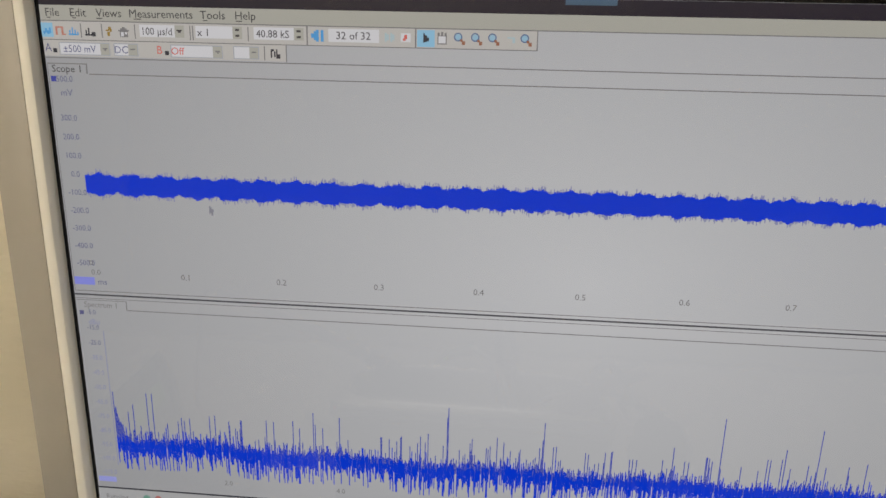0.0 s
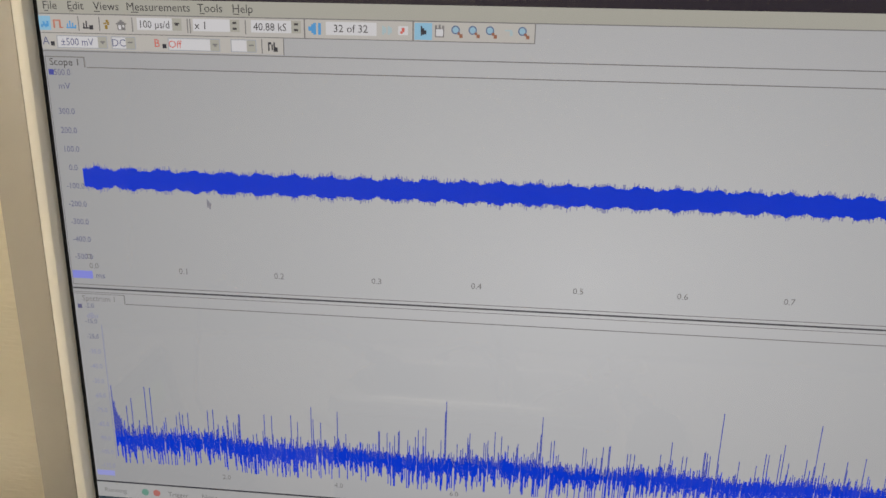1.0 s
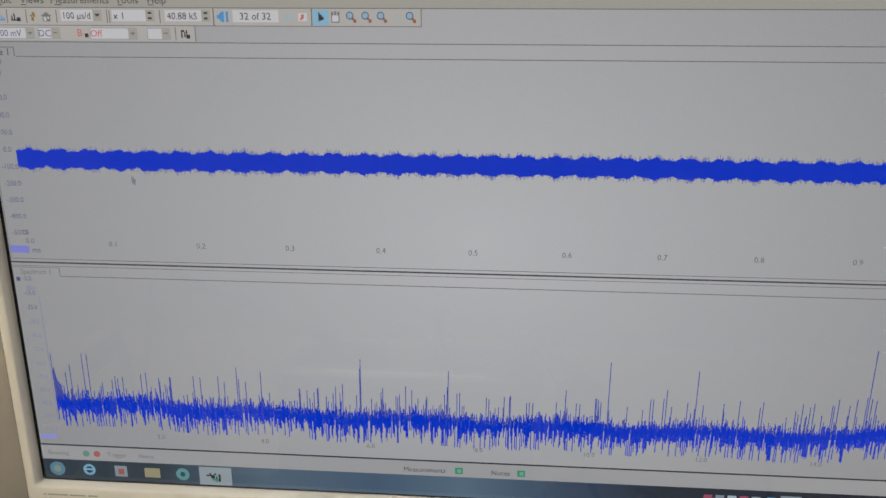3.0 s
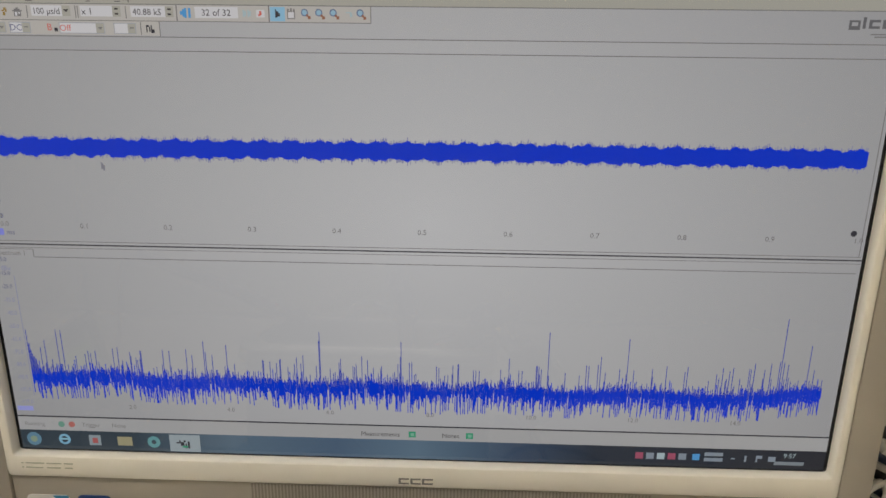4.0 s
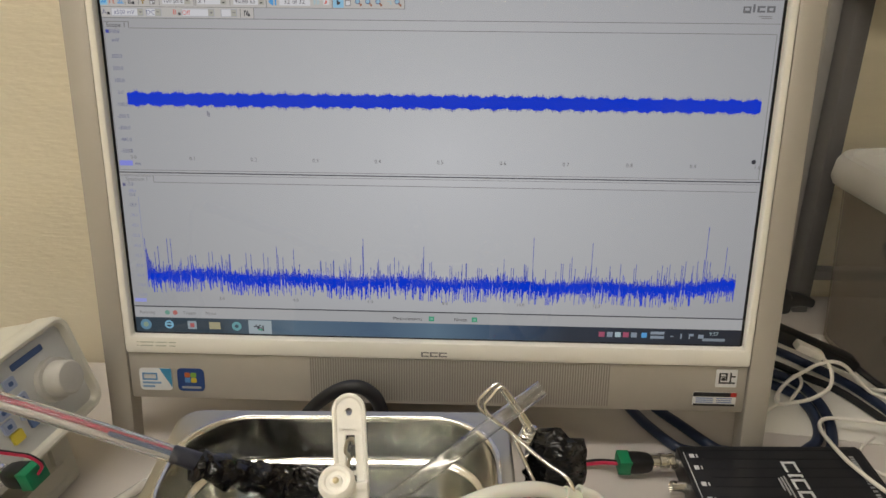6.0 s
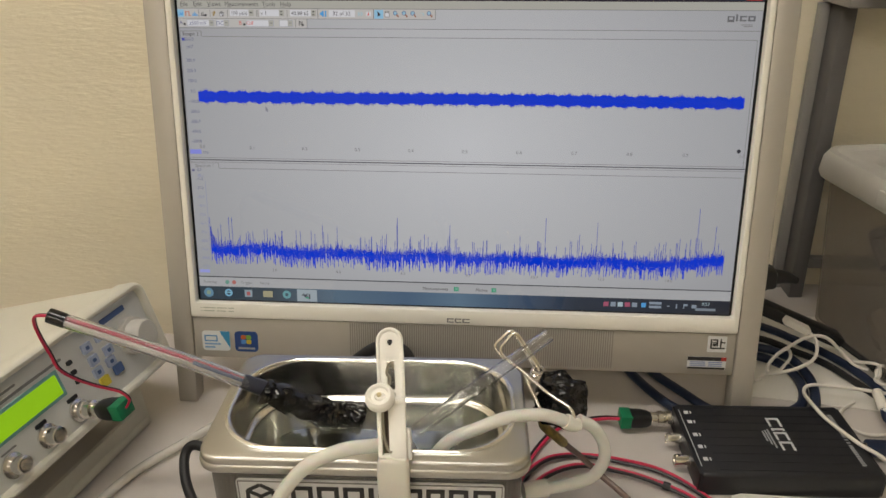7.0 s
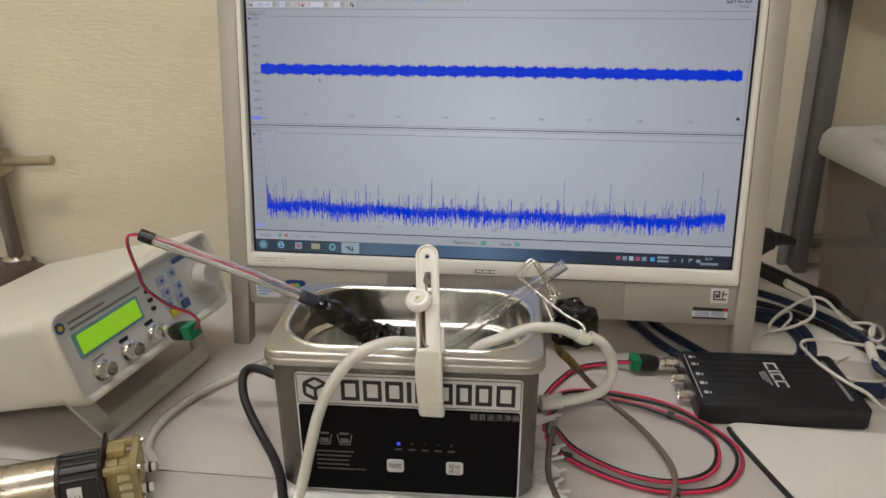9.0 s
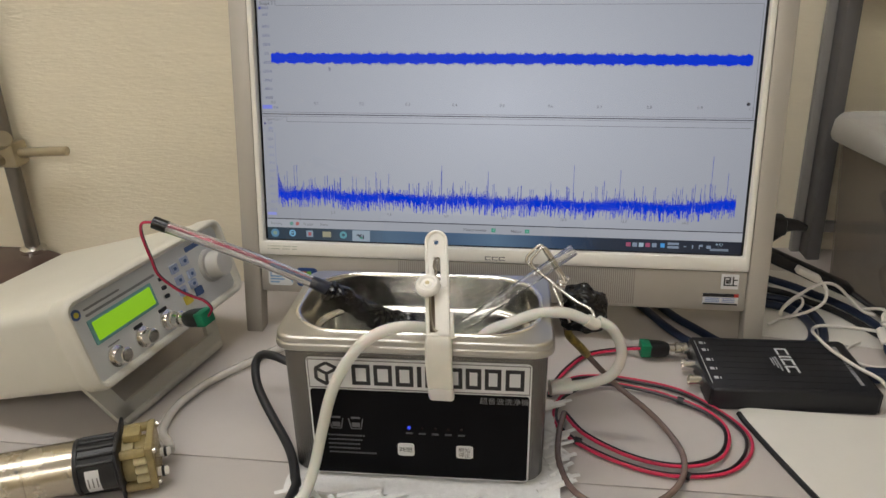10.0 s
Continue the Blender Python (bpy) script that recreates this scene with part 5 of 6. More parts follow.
# ---- function generator ----
GEN = pose(-0.2792, -0.1962, 0.0601, -16.3, 1.16, 79.5)
G = thing("function_generator", "cream function generator with green display, propped on its stand", "function generator", GEN)
GW, GH = 0.1857, 0.0657
gu, gz = GW / 0.18, GH / 0.0735
def face_ring(grow, r, y):
    return [(GW / 2 + a, y, GH / 2 + b) for a, b in rounded(GW + 2 * grow, GH + 2 * grow, r, 6)]


part("case", loft([face_ring(0.0022, 0.011, 0.0125), face_ring(0.0026, 0.011, 0.020), face_ring(0.0020, 0.010, 0.184), face_ring(-0.002, 0.008, 0.191)]), CREAM, G, "cream plastic case")
part("front_frame", loft([face_ring(-0.0022, 0.006, 0.004), face_ring(-0.0020, 0.006, -0.0035), face_ring(-0.0006, 0.0075, -0.0056), face_ring(0.0016, 0.0095, -0.0062), face_ring(0.0034, 0.011, -0.0048), face_ring(0.0042, 0.012, -0.0020),
                          face_ring(0.0042, 0.012, 0.0100), face_ring(0.0030, 0.011, 0.0122), face_ring(-0.001, 0.008, 0.0124)], (False, False)), CREAM, G, "cream raised front frame with rounded corners")
fp = part("front_panel", box(0.0, GW, -0.0005, 0.008, 0.0, GH), FACE, G, "pale grey front panel")


def gbox(u0, u1, z0, z1, y0=-0.0011, y1=-0.0004):
    return plate(u0 * gu, u1 * gu, z0 * gz, z1 * gz, y0, y1, 0.0008, 3)


lc = part("display_frame", gbox(0.0140, 0.0822, 0.0315, 0.0538, -0.0016), LCD_FRAME, fp, "teal display surround")
part("lcd", gbox(0.0168, 0.0796, 0.0342, 0.0512, -0.0020, -0.0015), LCD_GREEN, fp, "lit yellow-green display")
part("maker_sign", lathe([(0, 0), (0.0042, 0), (0.0042, 0.0006), (0, 0.0006)], 20, Matrix.Translation((0.0082 * gu, -0.0005, 0.0628 * gz)) @ UPRIGHT), KEY_BLUE, fp, "round blue sign")
part("maker_sign", lathe([(0, 0), (0.0022, 0), (0.0022, 0.0003), (0, 0.0003)], 16, Matrix.Translation((0.0082 * gu, -0.0012, 0.0628 * gz)) @ UPRIGHT), KEY_YELLOW, fp)
part("print", gbox(0.0155, 0.0520, 0.0622, 0.0640), GREY_INK, fp)
part("print", gbox(0.0155, 0.0900, 0.0568, 0.0590), GREY_INK, fp)
part("stripe", gbox(0.1330, 0.1600, 0.0600, 0.0650), KEY_BLUE, fp, "blue printed stripe")
for u_, z_ in ((0.1124, 0.0527), (0.1267, 0.0544), (0.1133, 0.0404), (0.1289, 0.0397), (0.1124, 0.0295), (0.1267, 0.0300)):
    ky = part("button", gbox(u_ - 0.0042, u_ + 0.0042, z_ - 0.0042, z_ + 0.0042, -0.0026), KEY_PALE, fp, "pale blue push button")
    part("button_mark", gbox(u_ - 0.0016, u_ + 0.0016, z_ - 0.0016, z_ + 0.0016, -0.0030, -0.0025), KEY_BLUE, fp)
part("button", gbox(0.1258, 0.1344, 0.0163, 0.0247, -0.0026), KEY_BLUE, fp, "dark blue push button")
part("button", gbox(0.1102, 0.1188, 0.0150, 0.0234, -0.0026), KEY_YELLOW, fp, "yellow push button")
for z_ in (0.0513, 0.0425, 0.0340):
    part("indicator", gbox(0.0922, 0.0966, z_ - 0.0018, z_ + 0.0018, -0.0020), INK, fp)
part("knob", lathe([(0, 0), (0.0155, 0), (0.0150, 0.004), (0.0125, 0.0045), (0.0118, 0.0150), (0.0105, 0.0165), (0, 0.0168)], 28, Matrix.Translation((0.1561 * gu, -0.0005, 0.0358 * gz)) @ UPRIGHT), KNOB, fp, "large grey rotary knob")
for u_, lab in ((0.0256, 0), (0.0554, 1), (0.0848, 1)):
    so = part("bnc_socket", lathe([(0.0085, 0), (0.0085, 0.0015), (0.0060, 0.0020), (0.0060, 0.0110), (0.0052, 0.0115), (0.0040, 0.0115), (0.0040, 0.003), (0, 0.003)], 20,
                                  Matrix.Translation((u_ * gu, -0.0005, 0.0141 * gz)) @ UPRIGHT), CHROME, fp, "nickel coaxial socket")
    part("print", gbox(u_ - 0.0055, u_ + 0.0040, 0.0236, 0.0270) if lab else gbox(u_ - 0.004, u_ + 0.008, 0.0245, 0.0258), INK if lab else GREY_INK, fp)
# bail stand: in world axes, brought into the case's frame
inv = GEN.inverted()
bm = bmesh.new()
fa, fb = Vector((-0.2885, -0.1640, 0.0042)), Vector((-0.2616, -0.0349, 0.0042))
ta, tb = GEN @ Vector((0.012, 0.030, -0.001)), GEN @ Vector((GW - 0.012, 0.030, -0.001))
join(bm, tube([fa, fb], 0.0042, 10, raw=True))
n_ = (fb - fa).cross(ta - fa).normalized() * 0.0022


def slat(a, b, c, d):
    bmx = loft([[tuple(q + n_) for q in (a, b, c, d)], [tuple(q - n_) for q in (a, b, c, d)]])
    return bmx


ax = (fb - fa).normalized()
join(bm, slat(fa - ax * 0.002, fa + ax * 0.014, ta + ax * 0.014, ta - ax * 0.002))
join(bm, slat(fb - ax * 0.014, fb + ax * 0.002, tb + ax * 0.002, tb - ax * 0.014))
upv = (ta - fa).normalized()
join(bm, slat(fa, fb, fb + upv * 0.015, fa + upv * 0.015))
part("bail_stand", moved(bm, inv), CREAM, G, "cream tilt stand folded out below the front")
for yy_ in (0.184,):
    for u_ in (0.02, GW - 0.02):
        part("rubber_foot", lathe([(0, 0), (0.006, 0), (0.007, 0.003), (0, 0.003)], 14, Matrix.Translation((u_, yy_, -0.0050 - 0.0030 * (u_ < 0.1)))), RUBBER, G)
B0 = GEN @ Vector((0.0848 * gu, -0.0045, 0.0141 * gz))
adapter(B0, (-0.2252, -0.1180, 0.0805), "nickel coaxial plug adapter with green terminal on the generator")

# ---- pump with motor ----
PUMP = pose(-0.2800, -0.2350, 0.0, 0, 0, 23)
pm = thing("peristaltic_pump", "small pump with a bare metal motor and amber plastic head", "pump", PUMP)
ROT = Matrix.Rotation(radians(90), 4, "Y")
AXZ = Matrix.Translation((0, 0, 0.0205)) @ ROT
part("motor_can", lathe([(0, -0.090), (0.016, -0.090), (0.0185, -0.088), (0.0190, -0.084), (0.0190, -0.0320), (0.0186, -0.0316), (0.0186, -0.0308), (0.0190, -0.0304), (0.0190, 0.0)], 48, AXZ), MOTOR_CAN, pm, "bare satin metal motor can")
mid = part("gear_case", lathe([(0.0190, 0.0), (0.0198, 0.0006), (0.0198, 0.0030), (0.0188, 0.0034), (0.0188, 0.0265), (0.0198, 0.0270), (0.0198, 0.0285), (0.0190, 0.0290), (0, 0.029)], 48, AXZ), BLACK, pm, "black gear case with a paper label")
# ribs along the case, with a gap for the label
for k in range(20):
    a = radians(k * 18)
    if -0.75 < math.sin(a) < 0.45 and math.cos(a) < 0:
        continue
    y, z = 0.0188 * math.cos(a), 0.0205 + 0.0188 * math.sin(a)
    part("case_rib", rod((0.0032, y, z), (0.0267, y, z), 0.0014, 8, 0.0003), BLACK, mid)
bm = bmesh.new()
for k in range(9):
    a0, a1 = radians(156 + k * 7), radians(156 + (k + 1) * 7)
    v = [bm.verts.new((x, r * math.cos(a), 0.0205 + r * math.sin(a))) for a in (a0, a1) for x, r in ((0.0075, 0.0192), (0.0165, 0.0192))]
    bm.faces.new((v[0], v[2], v[3], v[1]))
lb = part("paper_label", bm, LABEL_WHITE, mid, "small white paper label")
for k in range(3):
    part("label_print", rod((0.0092 + k * 0.0028, -0.01905, 0.0150), (0.0092 + k * 0.0028, -0.01928, 0.0225), 0.0004, 6), GREY_INK, lb)
part("back_flange", box(0.0288, 0.0312, -0.0205, 0.0205, 0.0005, 0.0430, 0.0010), BLACK, pm, "black mounting flange")
hd = part("pump_head", lathe([(0, 0.0312), (0.0165, 0.0312), (0.0175, 0.0320), (0.0175, 0.0395), (0.0150, 0.0402), (0.0150, 0.0470), (0, 0.0475)], 40, AXZ), AMBER, pm, "amber translucent pump head")
part("cover_plate", box(0.0475, 0.0530, -0.0185, 0.0185, 0.0030, 0.0385, 0.0016), AMBER, hd, "amber clear cover plate")
for y in (-0.0155, 0.0155):
    for z in (0.0065, 0.0345):
        part("post", rod((0.0312, y, z), (0.0480, y, z), 0.0034, 14, 0.0005), AMBER, hd)
        part("screw", rod((0.0525, y, z), (0.0555, y, z), 0.0020, 10, 0.0005), CHROME, hd)
for z in (0.0130, 0.0205, 0.0280):
    part("roller", rod((0.0395, -0.0160, z), (0.0480, -0.0160, z), 0.0030, 12, 0.0006), AMBER_PALE, hd, "pale amber roller")
part("top_lug", box(0.0330, 0.0450, -0.0060, 0.0060, 0.0370, 0.0435, 0.0014), AMBER, hd)
for y in (-0.0105, 0.0120):
    part("hose_port", rod((0.0500, y, 0.0120), (0.0600, y, 0.0120), 0.0032, 12, 0.0006), NYLON, hd)
    part("cable_tie", lathe([(0.0034, 0), (0.0040, 0.0002), (0.0040, 0.0018), (0.0034, 0.0020)], 14, Matrix.Translation((0.0555, y, 0.0120)) @ ROT), BLACK, hd, "black tie")
part("can_dimple", rod((-0.034, -0.0125, 0.0345), (-0.034, -0.0131, 0.0351), 0.0011, 10), GREY_INK, pm)
wt = thing("pale_tube", "pale flexible tube lying on the desk behind the pump", "tube")
part("tube_wall", tube([(-0.2300, -0.2000, 0.0120), (-0.2370, -0.1900, 0.0105), (-0.2470, -0.1780, 0.0070), (-0.2540, -0.1620, 0.0046), (-0.2560, -0.1440, 0.0046), (-0.2520, -0.1220, 0.0046), (-0.2400, -0.0940, 0.0046), (-0.2170, -0.0620, 0.0046), (-0.19, -0.03, 0.0046), (-0.13, 0.0, 0.0046)], 0.0038, 12, hollow=0.0026), PALE_TUBE, wt)

# ---- laboratory stand ----
ls = thing("laboratory_stand", "dark iron laboratory stand with rod and boss clamp", "stand")
foot = [(-0.600, 0.014), (-0.506, 0.014), (-0.494, 0.026), (-0.490, 0.082), (-0.500, 0.094), (-0.534, 0.1075), (-0.600, 0.1075)]
bm = loft([[(x, y, z) for x, y in foot] for z in (0.0, 0.034)])
bmesh.ops.bevel(bm, geom=bm.edges[:], offset=0.004, segments=2, profile=0.5, affect="EDGES")
part("base", bm, IRON, ls, "dark brown iron base")
part("base_collar", lathe([(0.014, 0.034), (0.014, 0.039), (0.009, 0.042), (0, 0.042)], 20, Matrix.Translation((-0.534, 0.094, 0))), CHROME, ls, "bright collar")
part("upright_rod", rod((-0.534, 0.094, 0.036), (-0.534, 0.094, 0.55), 0.0080, 18, 0.001), ROD, ls)
boss = part("boss_clamp", box(-0.553, -0.516, 0.078, 0.103, 0.138, 0.166, 0.004), BRASSY, ls, "cast metal boss clamp")
part("clamp_screw", rod((-0.531, 0.083, 0.166), (-0.521, 0.075, 0.172), 0.009, 16, 0.001), BRASSY, boss)
part("clamp_jaw", rod((-0.534, 0.080, 0.147), (-0.534, 0.068, 0.147), 0.0065, 16, 0.001), BRASSY, boss)
part("cross_rod", rod((-0.600, 0.084, 0.150), (-0.462, 0.091, 0.1555), 0.0052, 14, 0.001), BRASSY, ls, "short brass-coloured cross rod")

# ---- rack, storage box, papers and cables on the far side ----
rk = thing("desk_rack", "grey painted metal rack standing on the desk", "rack")
# shade on the upright's front is put into its darker grey
part("post", moved(box(0.0, 0.015, 0.0, 0.033, 0.0, 0.312, 0.0015), pose(0.3585, 0.225, 0.0, 0, -1.7, 0)), RACK_SHADED, rk, "grey upright, shade on its front put in as darker grey")
# strip added to widen the upright's lit side face
part("post_side", moved(box(-0.0105, -0.0003, 0.024, 0.033, 0.0, 0.312, 0.0012), pose(0.3585, 0.225, 0.0, 0, -1.7, 0)), RACK, rk, "rack-grey strip added to widen the upright's lit side")
part("post", box(0.80, 0.815, 0.225, 0.258, 0.0, 0.312, 0.0015), RACK, rk)
part("shelf", box(0.342, 0.820, 0.195, 0.259, 0.3125, 0.324, 0.002), RACK, rk, "grey rack shelf")
part("rail", box(0.372, 0.80, 0.240, 0.252, 0.030, 0.042, 0.0015), RACK, rk)
tr = thing("plastic_tray", "pale frosted plastic tray resting on the rack shelf", "tray")
part("tray_wall", loft([[(0.452 + x, 0.204 + y, z) for x, y in rounded(w, w * 0.46, 0.014, 4)] for w, z in ((0.196, 0.3245), (0.204, 0.329), (0.224, 0.386), (0.218, 0.386), (0.198, 0.331))], (True, True)), LID, tr)
st_ = thing("storage_box", "frosted plastic storage box with snap lid, full of dark parts", "box")


def ssec(cx, cy, w, d, r, z):
    return [(cx + x, cy + y, z) for x, y in rounded(w, d, r, 5)]


bc = (0.0, 0.0)
BOXM = pose(0.4850, 0.1050, 0, 0, 0, 10)
st_.matrix_basis = BOXM
bm = loft([ssec(*bc, 0.205, 0.185, 0.018, 0.001), ssec(*bc, 0.215, 0.195, 0.020, 0.006), ssec(*bc, 0.240, 0.218, 0.022, 0.164), ssec(*bc, 0.237, 0.215, 0.021, 0.164), ssec(*bc, 0.212, 0.192, 0.019, 0.009), ssec(*bc, 0.200, 0.180, 0.016, 0.004)], (True, True))
part("tub", bm, BOX_CLEAR, st_, "frosted clear plastic tub")
part("lid", loft([ssec(*bc, 0.246, 0.226, 0.024, 0.160), ssec(*bc, 0.256, 0.236, 0.028, 0.159), ssec(*bc, 0.260, 0.240, 0.030, 0.163), ssec(*bc, 0.257, 0.237, 0.029, 0.178), ssec(*bc, 0.250, 0.230, 0.027, 0.184),
                  ssec(*bc, 0.238, 0.218, 0.024, 0.185), ssec(*bc, 0.230, 0.210, 0.022, 0.181), ssec(*bc, 0.190, 0.170, 0.020, 0.180), ssec(*bc, 0.184, 0.164, 0.020, 0.183)], (True, True)), LID, st_, "milky plastic lid with a raised rim")
part("latch", box(-0.1318, -0.1285, -0.080, 0.010, 0.1640, 0.1775, 0.0014), LID, st_, "milky lid latch")
rj = random.Random(11)
for k in range(34):
    cx, cy, cz = 0.425 + rj.random() * 0.14, 0.045 + rj.random() * 0.13, 0.022 + rj.random() * 0.115
    pts = [(cx, cy, cz)]
    for j in range(5):
        p = pts[-1]
        pts.append((min(0.575, max(0.415, p[0] + rj.uniform(-0.035, 0.035))), min(0.185, max(0.040, p[1] + rj.uniform(-0.035, 0.035))), min(0.146, max(0.018, p[2] + rj.uniform(-0.02, 0.02)))))
    nm = ("coiled_part", "dark tangled cable or part inside the storage box", "part")
    t = thing(*nm, group="parts in the box")
    part("strand", tube(pts, rj.choice((0.004, 0.007, 0.012, 0.016)), 8, 5), rj.choice((DARK_JUNK, BROWN_JUNK_SHADE, DARK_JUNK, BLACK, BROWN_JUNK_SHADE)), t)

bd = thing("white_board", "flat white board with a black edge lying on the desk", "board", pose(0.2065, -0.0925, 0, 0, 0, 0))
bm = loft([[(0.0, 0.0, z), (0.008, 0.003, z), (0.30, -0.006, z), (0.34, -0.25, z), (0.085, -0.25, z), (0.030, -0.100, z), (0.004, -0.020, z)] for z in (0.0, 0.0034)])
part("sheet", bm, PAPER, bd)
ps = thing("paper_sheet", "white paper sheet lying under the cables", "paper")
part("sheet", moved(box(-0.070, 0.070, -0.080, 0.080, 0.0002, 0.0009), pose(0.325, 0.108, 0, 0, 0, -8)), PAPER, ps)
bm = tube([(-0.001, -0.004, 0.002), (0.003, -0.021, 0.002), (0.029, -0.101, 0.002), (0.084, -0.251, 0.002)], 0.0021, 8)
part("edge_trim", bm, BLACK, bd, "black edge trim")


def cable(name, label, pts, r, material, n=10):
    t = thing(name, label, "cable")
    part("jacket", tube(pts, r, n), material, t)
    return t


cable("navy_cable", "thick navy blue cable on the desk", [(0.120, 0.160, 0.005), (0.140, 0.100, 0.005), (0.157, 0.062, 0.005), (0.170, 0.034, 0.005), (0.186, 0.010, 0.005), (0.20, 0.004, 0.005)], 0.0042, NAVY)
cable("navy_cable", "thick navy blue cable on the desk", [(0.145, 0.170, 0.005), (0.160, 0.105, 0.005), (0.178, 0.062, 0.005), (0.196, 0.036, 0.005), (0.215, 0.010, 0.005), (0.225, 0.006, 0.005)], 0.0042, NAVY)
cable("navy_cable", "thick navy blue cable looping round to the oscilloscope", [(0.235, 0.108, 0.0052), (0.258, 0.096, 0.0052), (0.283, 0.095, 0.0052), (0.301, 0.082, 0.0052), (0.308, 0.063, 0.0052), (0.306, 0.040, 0.0052), (0.297, 0.020, 0.0052), (0.280, 0.006, 0.0052)], 0.0042, NAVY)
cable("navy_cable", "thick navy blue cable looping behind the oscilloscope", [(0.236, 0.122, 0.0052), (0.262, 0.116, 0.0052), (0.281, 0.112, 0.0052), (0.300, 0.107, 0.0052), (0.314, 0.092, 0.0052), (0.319, 0.068, 0.0052), (0.317, 0.044, 0.0052), (0.309, 0.020, 0.0052), (0.300, 0.006, 0.0052)], 0.0042, NAVY)
cable("navy_cable", "navy blue cable running along the desk past the hub", [(0.250, 0.186, 0.0048), (0.276, 0.172, 0.0048), (0.312, 0.147, 0.0048), (0.330, 0.128, 0.0048), (0.347, 0.109, 0.0048), (0.361, 0.087, 0.0048), (0.372, 0.059, 0.0048), (0.378, 0.026, 0.0048), (0.390, -0.010, 0.0048)], 0.0040, NAVY)
cable("navy_cable", "short navy blue cable bending up to the usb plug", [(0.3465, -0.0405, 0.0100), (0.356, -0.034, 0.0100), (0.360, -0.018, 0.0110), (0.355, -0.006, 0.0125), (0.356, 0.004, 0.0160)], 0.0030, NAVY)
wp = thing("white_plug", "small white cable plug standing behind the oscilloscope", "plug")
part("plug_body", rod((0.356, 0.003, 0.0155), (0.357, 0.022, 0.0215), 0.0042, 14, 0.001), WHITE_CABLE, wp)
part("collar", rod((0.356, -0.001, 0.0142), (0.356, 0.003, 0.0155), 0.0033, 12, 0.0005), LABEL_WHITE, wp)
up = thing("usb_plug", "navy blue usb plug in the oscilloscope", "plug")
part("shell", rod((0.316, -0.0405, 0.0100), (0.324, -0.0402, 0.0100), 0.0042, 12), CHROME, up)
part("grip", box(0.323, 0.347, -0.0465, -0.0345, 0.0048, 0.0152, 0.002), NAVY, up)
cable("white_cable", "thin white cable in loose loops below the hub", [(0.321, 0.088, 0.0395), (0.324, 0.074, 0.0360), (0.319, 0.060, 0.0280), (0.305, 0.055, 0.0200), (0.292, 0.059, 0.0120), (0.283, 0.063, 0.0080), (0.285, 0.072, 0.0100), (0.295, 0.080, 0.0180),
       (0.307, 0.081, 0.0280), (0.316, 0.080, 0.0360), (0.327, 0.080, 0.0390), (0.338, 0.081, 0.0350), (0.349, 0.081, 0.0250), (0.364, 0.078, 0.0110), (0.374, 0.070, 0.0105)], 0.0016, WHITE_CABLE)
cable("white_cable", "thin white cable in a small loop on the desk", [(0.270, 0.058, 0.0019), (0.283, 0.066, 0.0060), (0.288, 0.077, 0.0095), (0.302, 0.089, 0.0150), (0.310, 0.093, 0.0150), (0.309, 0.084, 0.0120), (0.300, 0.074, 0.0080), (0.292, 0.066, 0.0050)], 0.0015, WHITE_CABLE)
cable("white_cable", "thin white cable crossing over the oscilloscope", [(0.420, 0.030, 0.0080), (0.393, 0.028, 0.0120), (0.376, 0.027, 0.0140), (0.344, 0.033, 0.0150), (0.320, 0.038, 0.0140), (0.307, 0.037, 0.0130), (0.299, 0.024, 0.0150), (0.295, 0.000, 0.0215), (0.298, -0.024, 0.0232), (0.310, -0.051, 0.0232), (0.322, -0.063, 0.0210), (0.340, -0.066, 0.0080), (0.380, -0.080, 0.0052)], 0.0016, WHITE_CABLE)
cable("white_cable", "thin white cable lying in a flat arc on the desk", [(0.346, 0.030, 0.0024), (0.331, 0.018, 0.0024), (0.325, 0.004, 0.0024), (0.329, -0.008, 0.0024), (0.343, -0.014, 0.0024), (0.367, -0.009, 0.0024), (0.395, 0.006, 0.0024)], 0.0013, WHITE_CABLE)
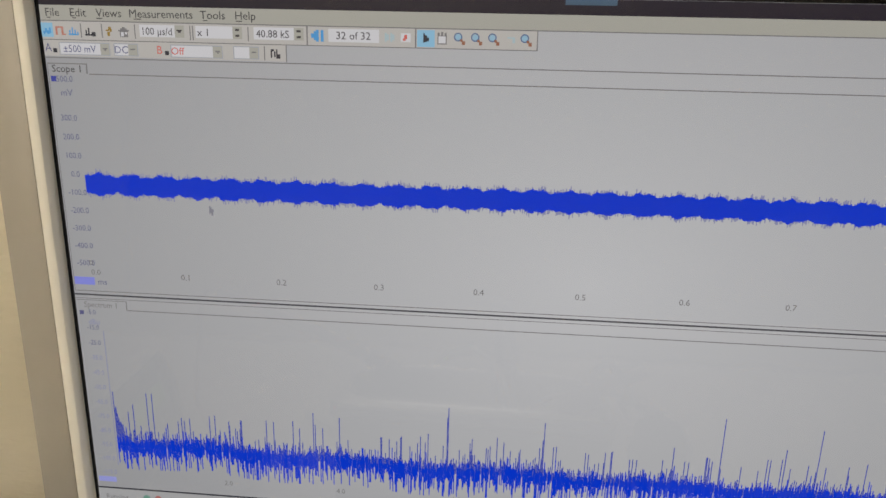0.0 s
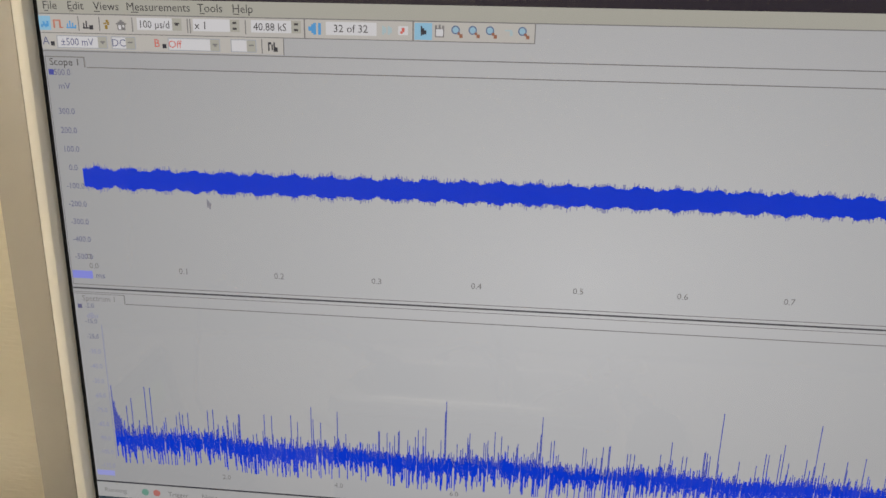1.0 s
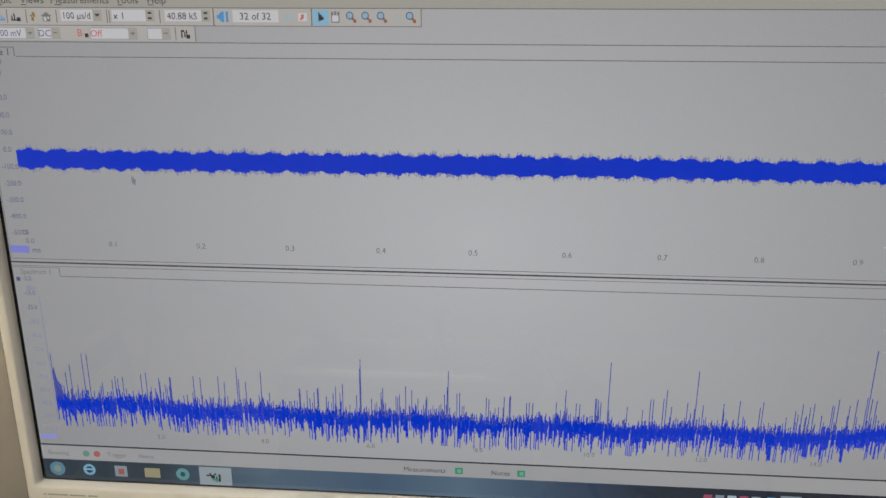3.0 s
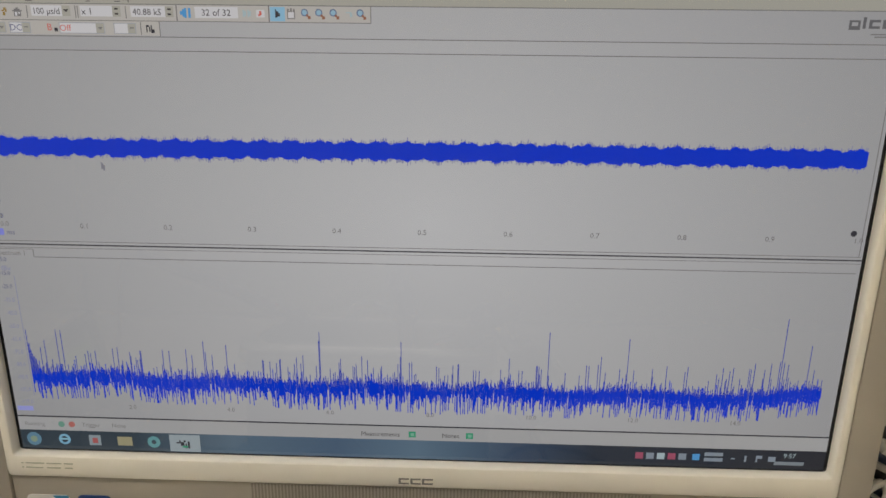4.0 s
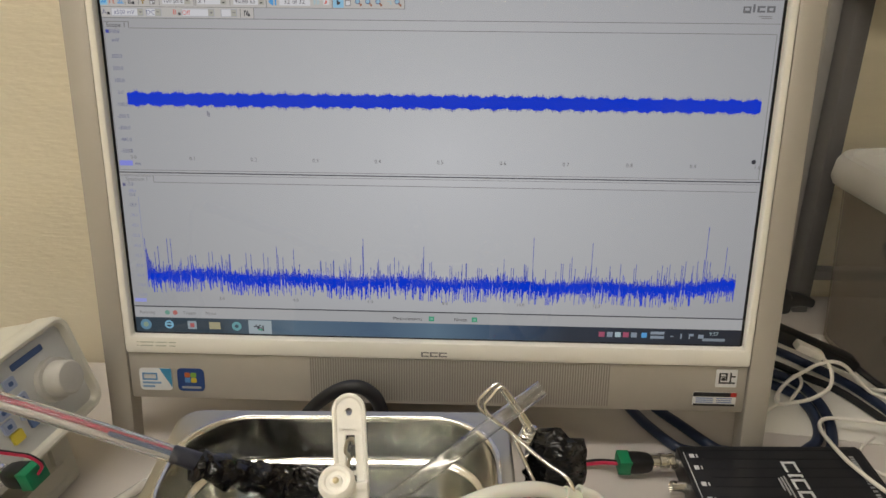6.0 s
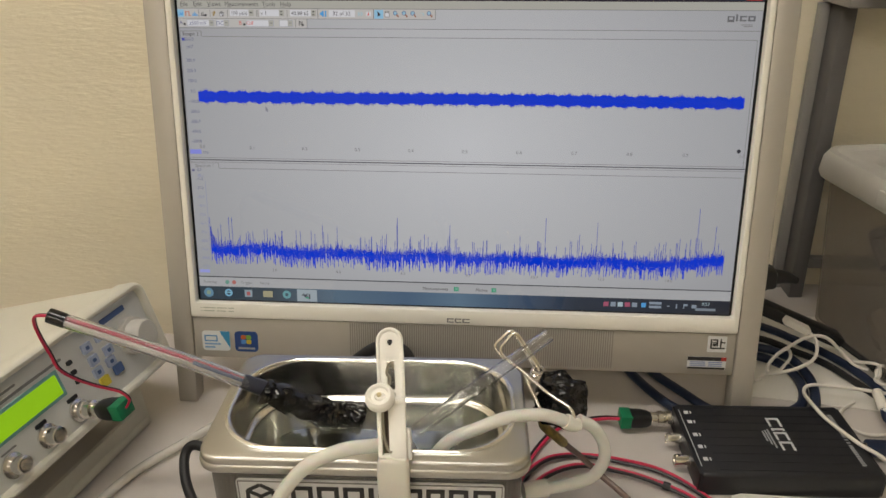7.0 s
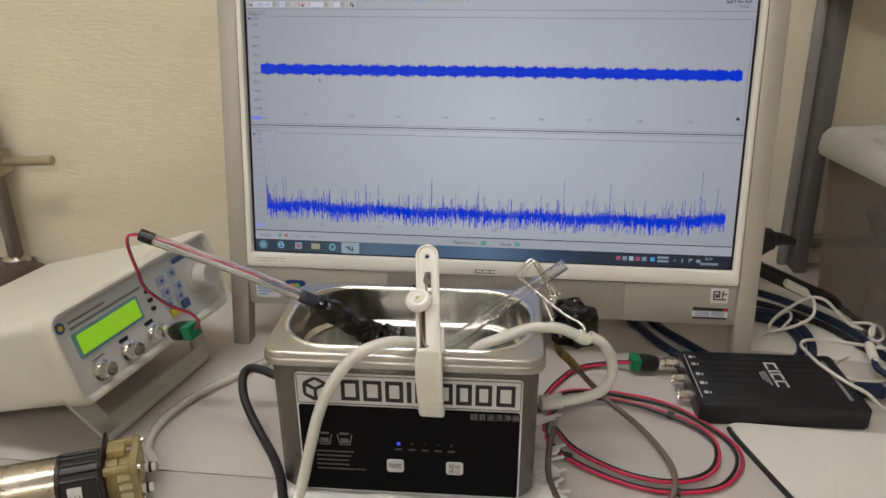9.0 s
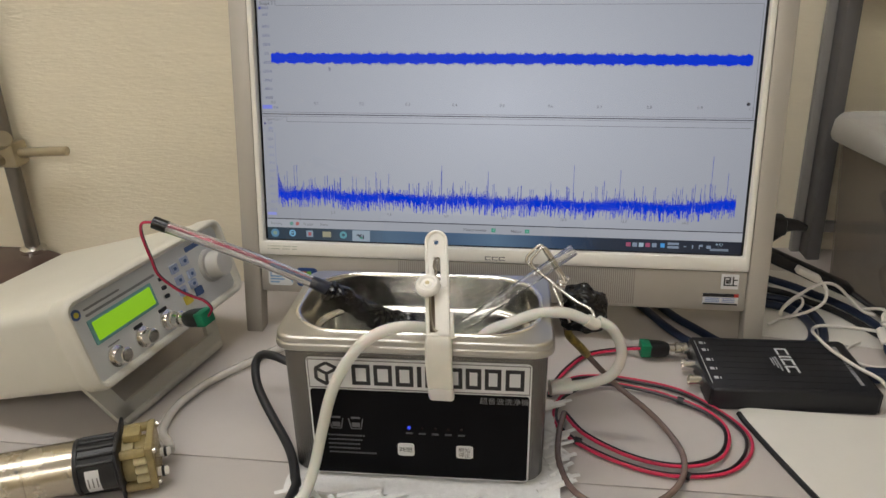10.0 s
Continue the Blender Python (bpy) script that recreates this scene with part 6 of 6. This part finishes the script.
cable("white_cable", "thin white cable in a small upright loop", [(0.366, 0.082, 0.0110), (0.375, 0.066, 0.0200), (0.379, 0.063, 0.0180), (0.378, 0.058, 0.0120), (0.373, 0.054, 0.0105), (0.377, 0.047, 0.0105), (0.385, 0.052, 0.0120), (0.387, 0.063, 0.0160), (0.382, 0.066, 0.0180), (0.376, 0.060, 0.0120), (0.380, 0.040, 0.0030)], 0.0015, WHITE_CABLE)
ub = thing("black_usb_hub", "black slim usb hub with a white plug in it", "usb hub")
part("body", moved(box(-0.049, 0.048, -0.0095, 0.0095, -0.0062, 0.0062, 0.003), pose(0.315, 0.1030, 0.0405, 0, 23.8, 0)), BLACK, ub, "long black plastic body")
part("white_plug", moved(box(-0.0130, 0.0125, -0.0055, 0.0055, -0.0036, 0.0036, 0.002), pose(0.3105, 0.0890, 0.0440, 0, 24.5, -4)), WHITE_CABLE, ub, "white plug")
part("support_cable", tube([(0.355, 0.100, 0.0240), (0.370, 0.090, 0.0150), (0.392, 0.060, 0.0062)], 0.003, 8), BLACK, ub)
part("hub_cord", tube([(0.276, 0.102, 0.0570), (0.2665, 0.098, 0.0630), (0.2630, 0.088, 0.0730), (0.2650, 0.077, 0.0850), (0.2720, 0.070, 0.0960)], 0.0030, 8), BLACK, ub)
pl = thing("power_plug", "black power plug sticking out behind the computer", "plug")
part("plug_body", moved(box(-0.022, 0.020, -0.010, 0.010, -0.009, 0.009, 0.004), pose(0.252, 0.066, 0.104, 0, -4, 0)), BLACK, pl)
part("plug_nose", tube([(0.270, 0.066, 0.105), (0.281, 0.066, 0.105), (0.291, 0.066, 0.102)], [0.0075, 0.0035], 12), BLACK, pl)
part("plug_cord", tube([(0.254, 0.066, 0.100), (0.250, 0.068, 0.088), (0.248, 0.076, 0.072), (0.252, 0.100, 0.050), (0.250, 0.13, 0.02), (0.24, 0.16, 0.006)], 0.0032, 8), BLACK, pl)
cable("black_cable", "black cord lying behind the computer foot", [(0.225, 0.160, 0.004), (0.262, 0.142, 0.004), (0.300, 0.128, 0.004), (0.322, 0.108, 0.004), (0.345, 0.086, 0.004), (0.368, 0.040, 0.004)], 0.0034, BLACK)
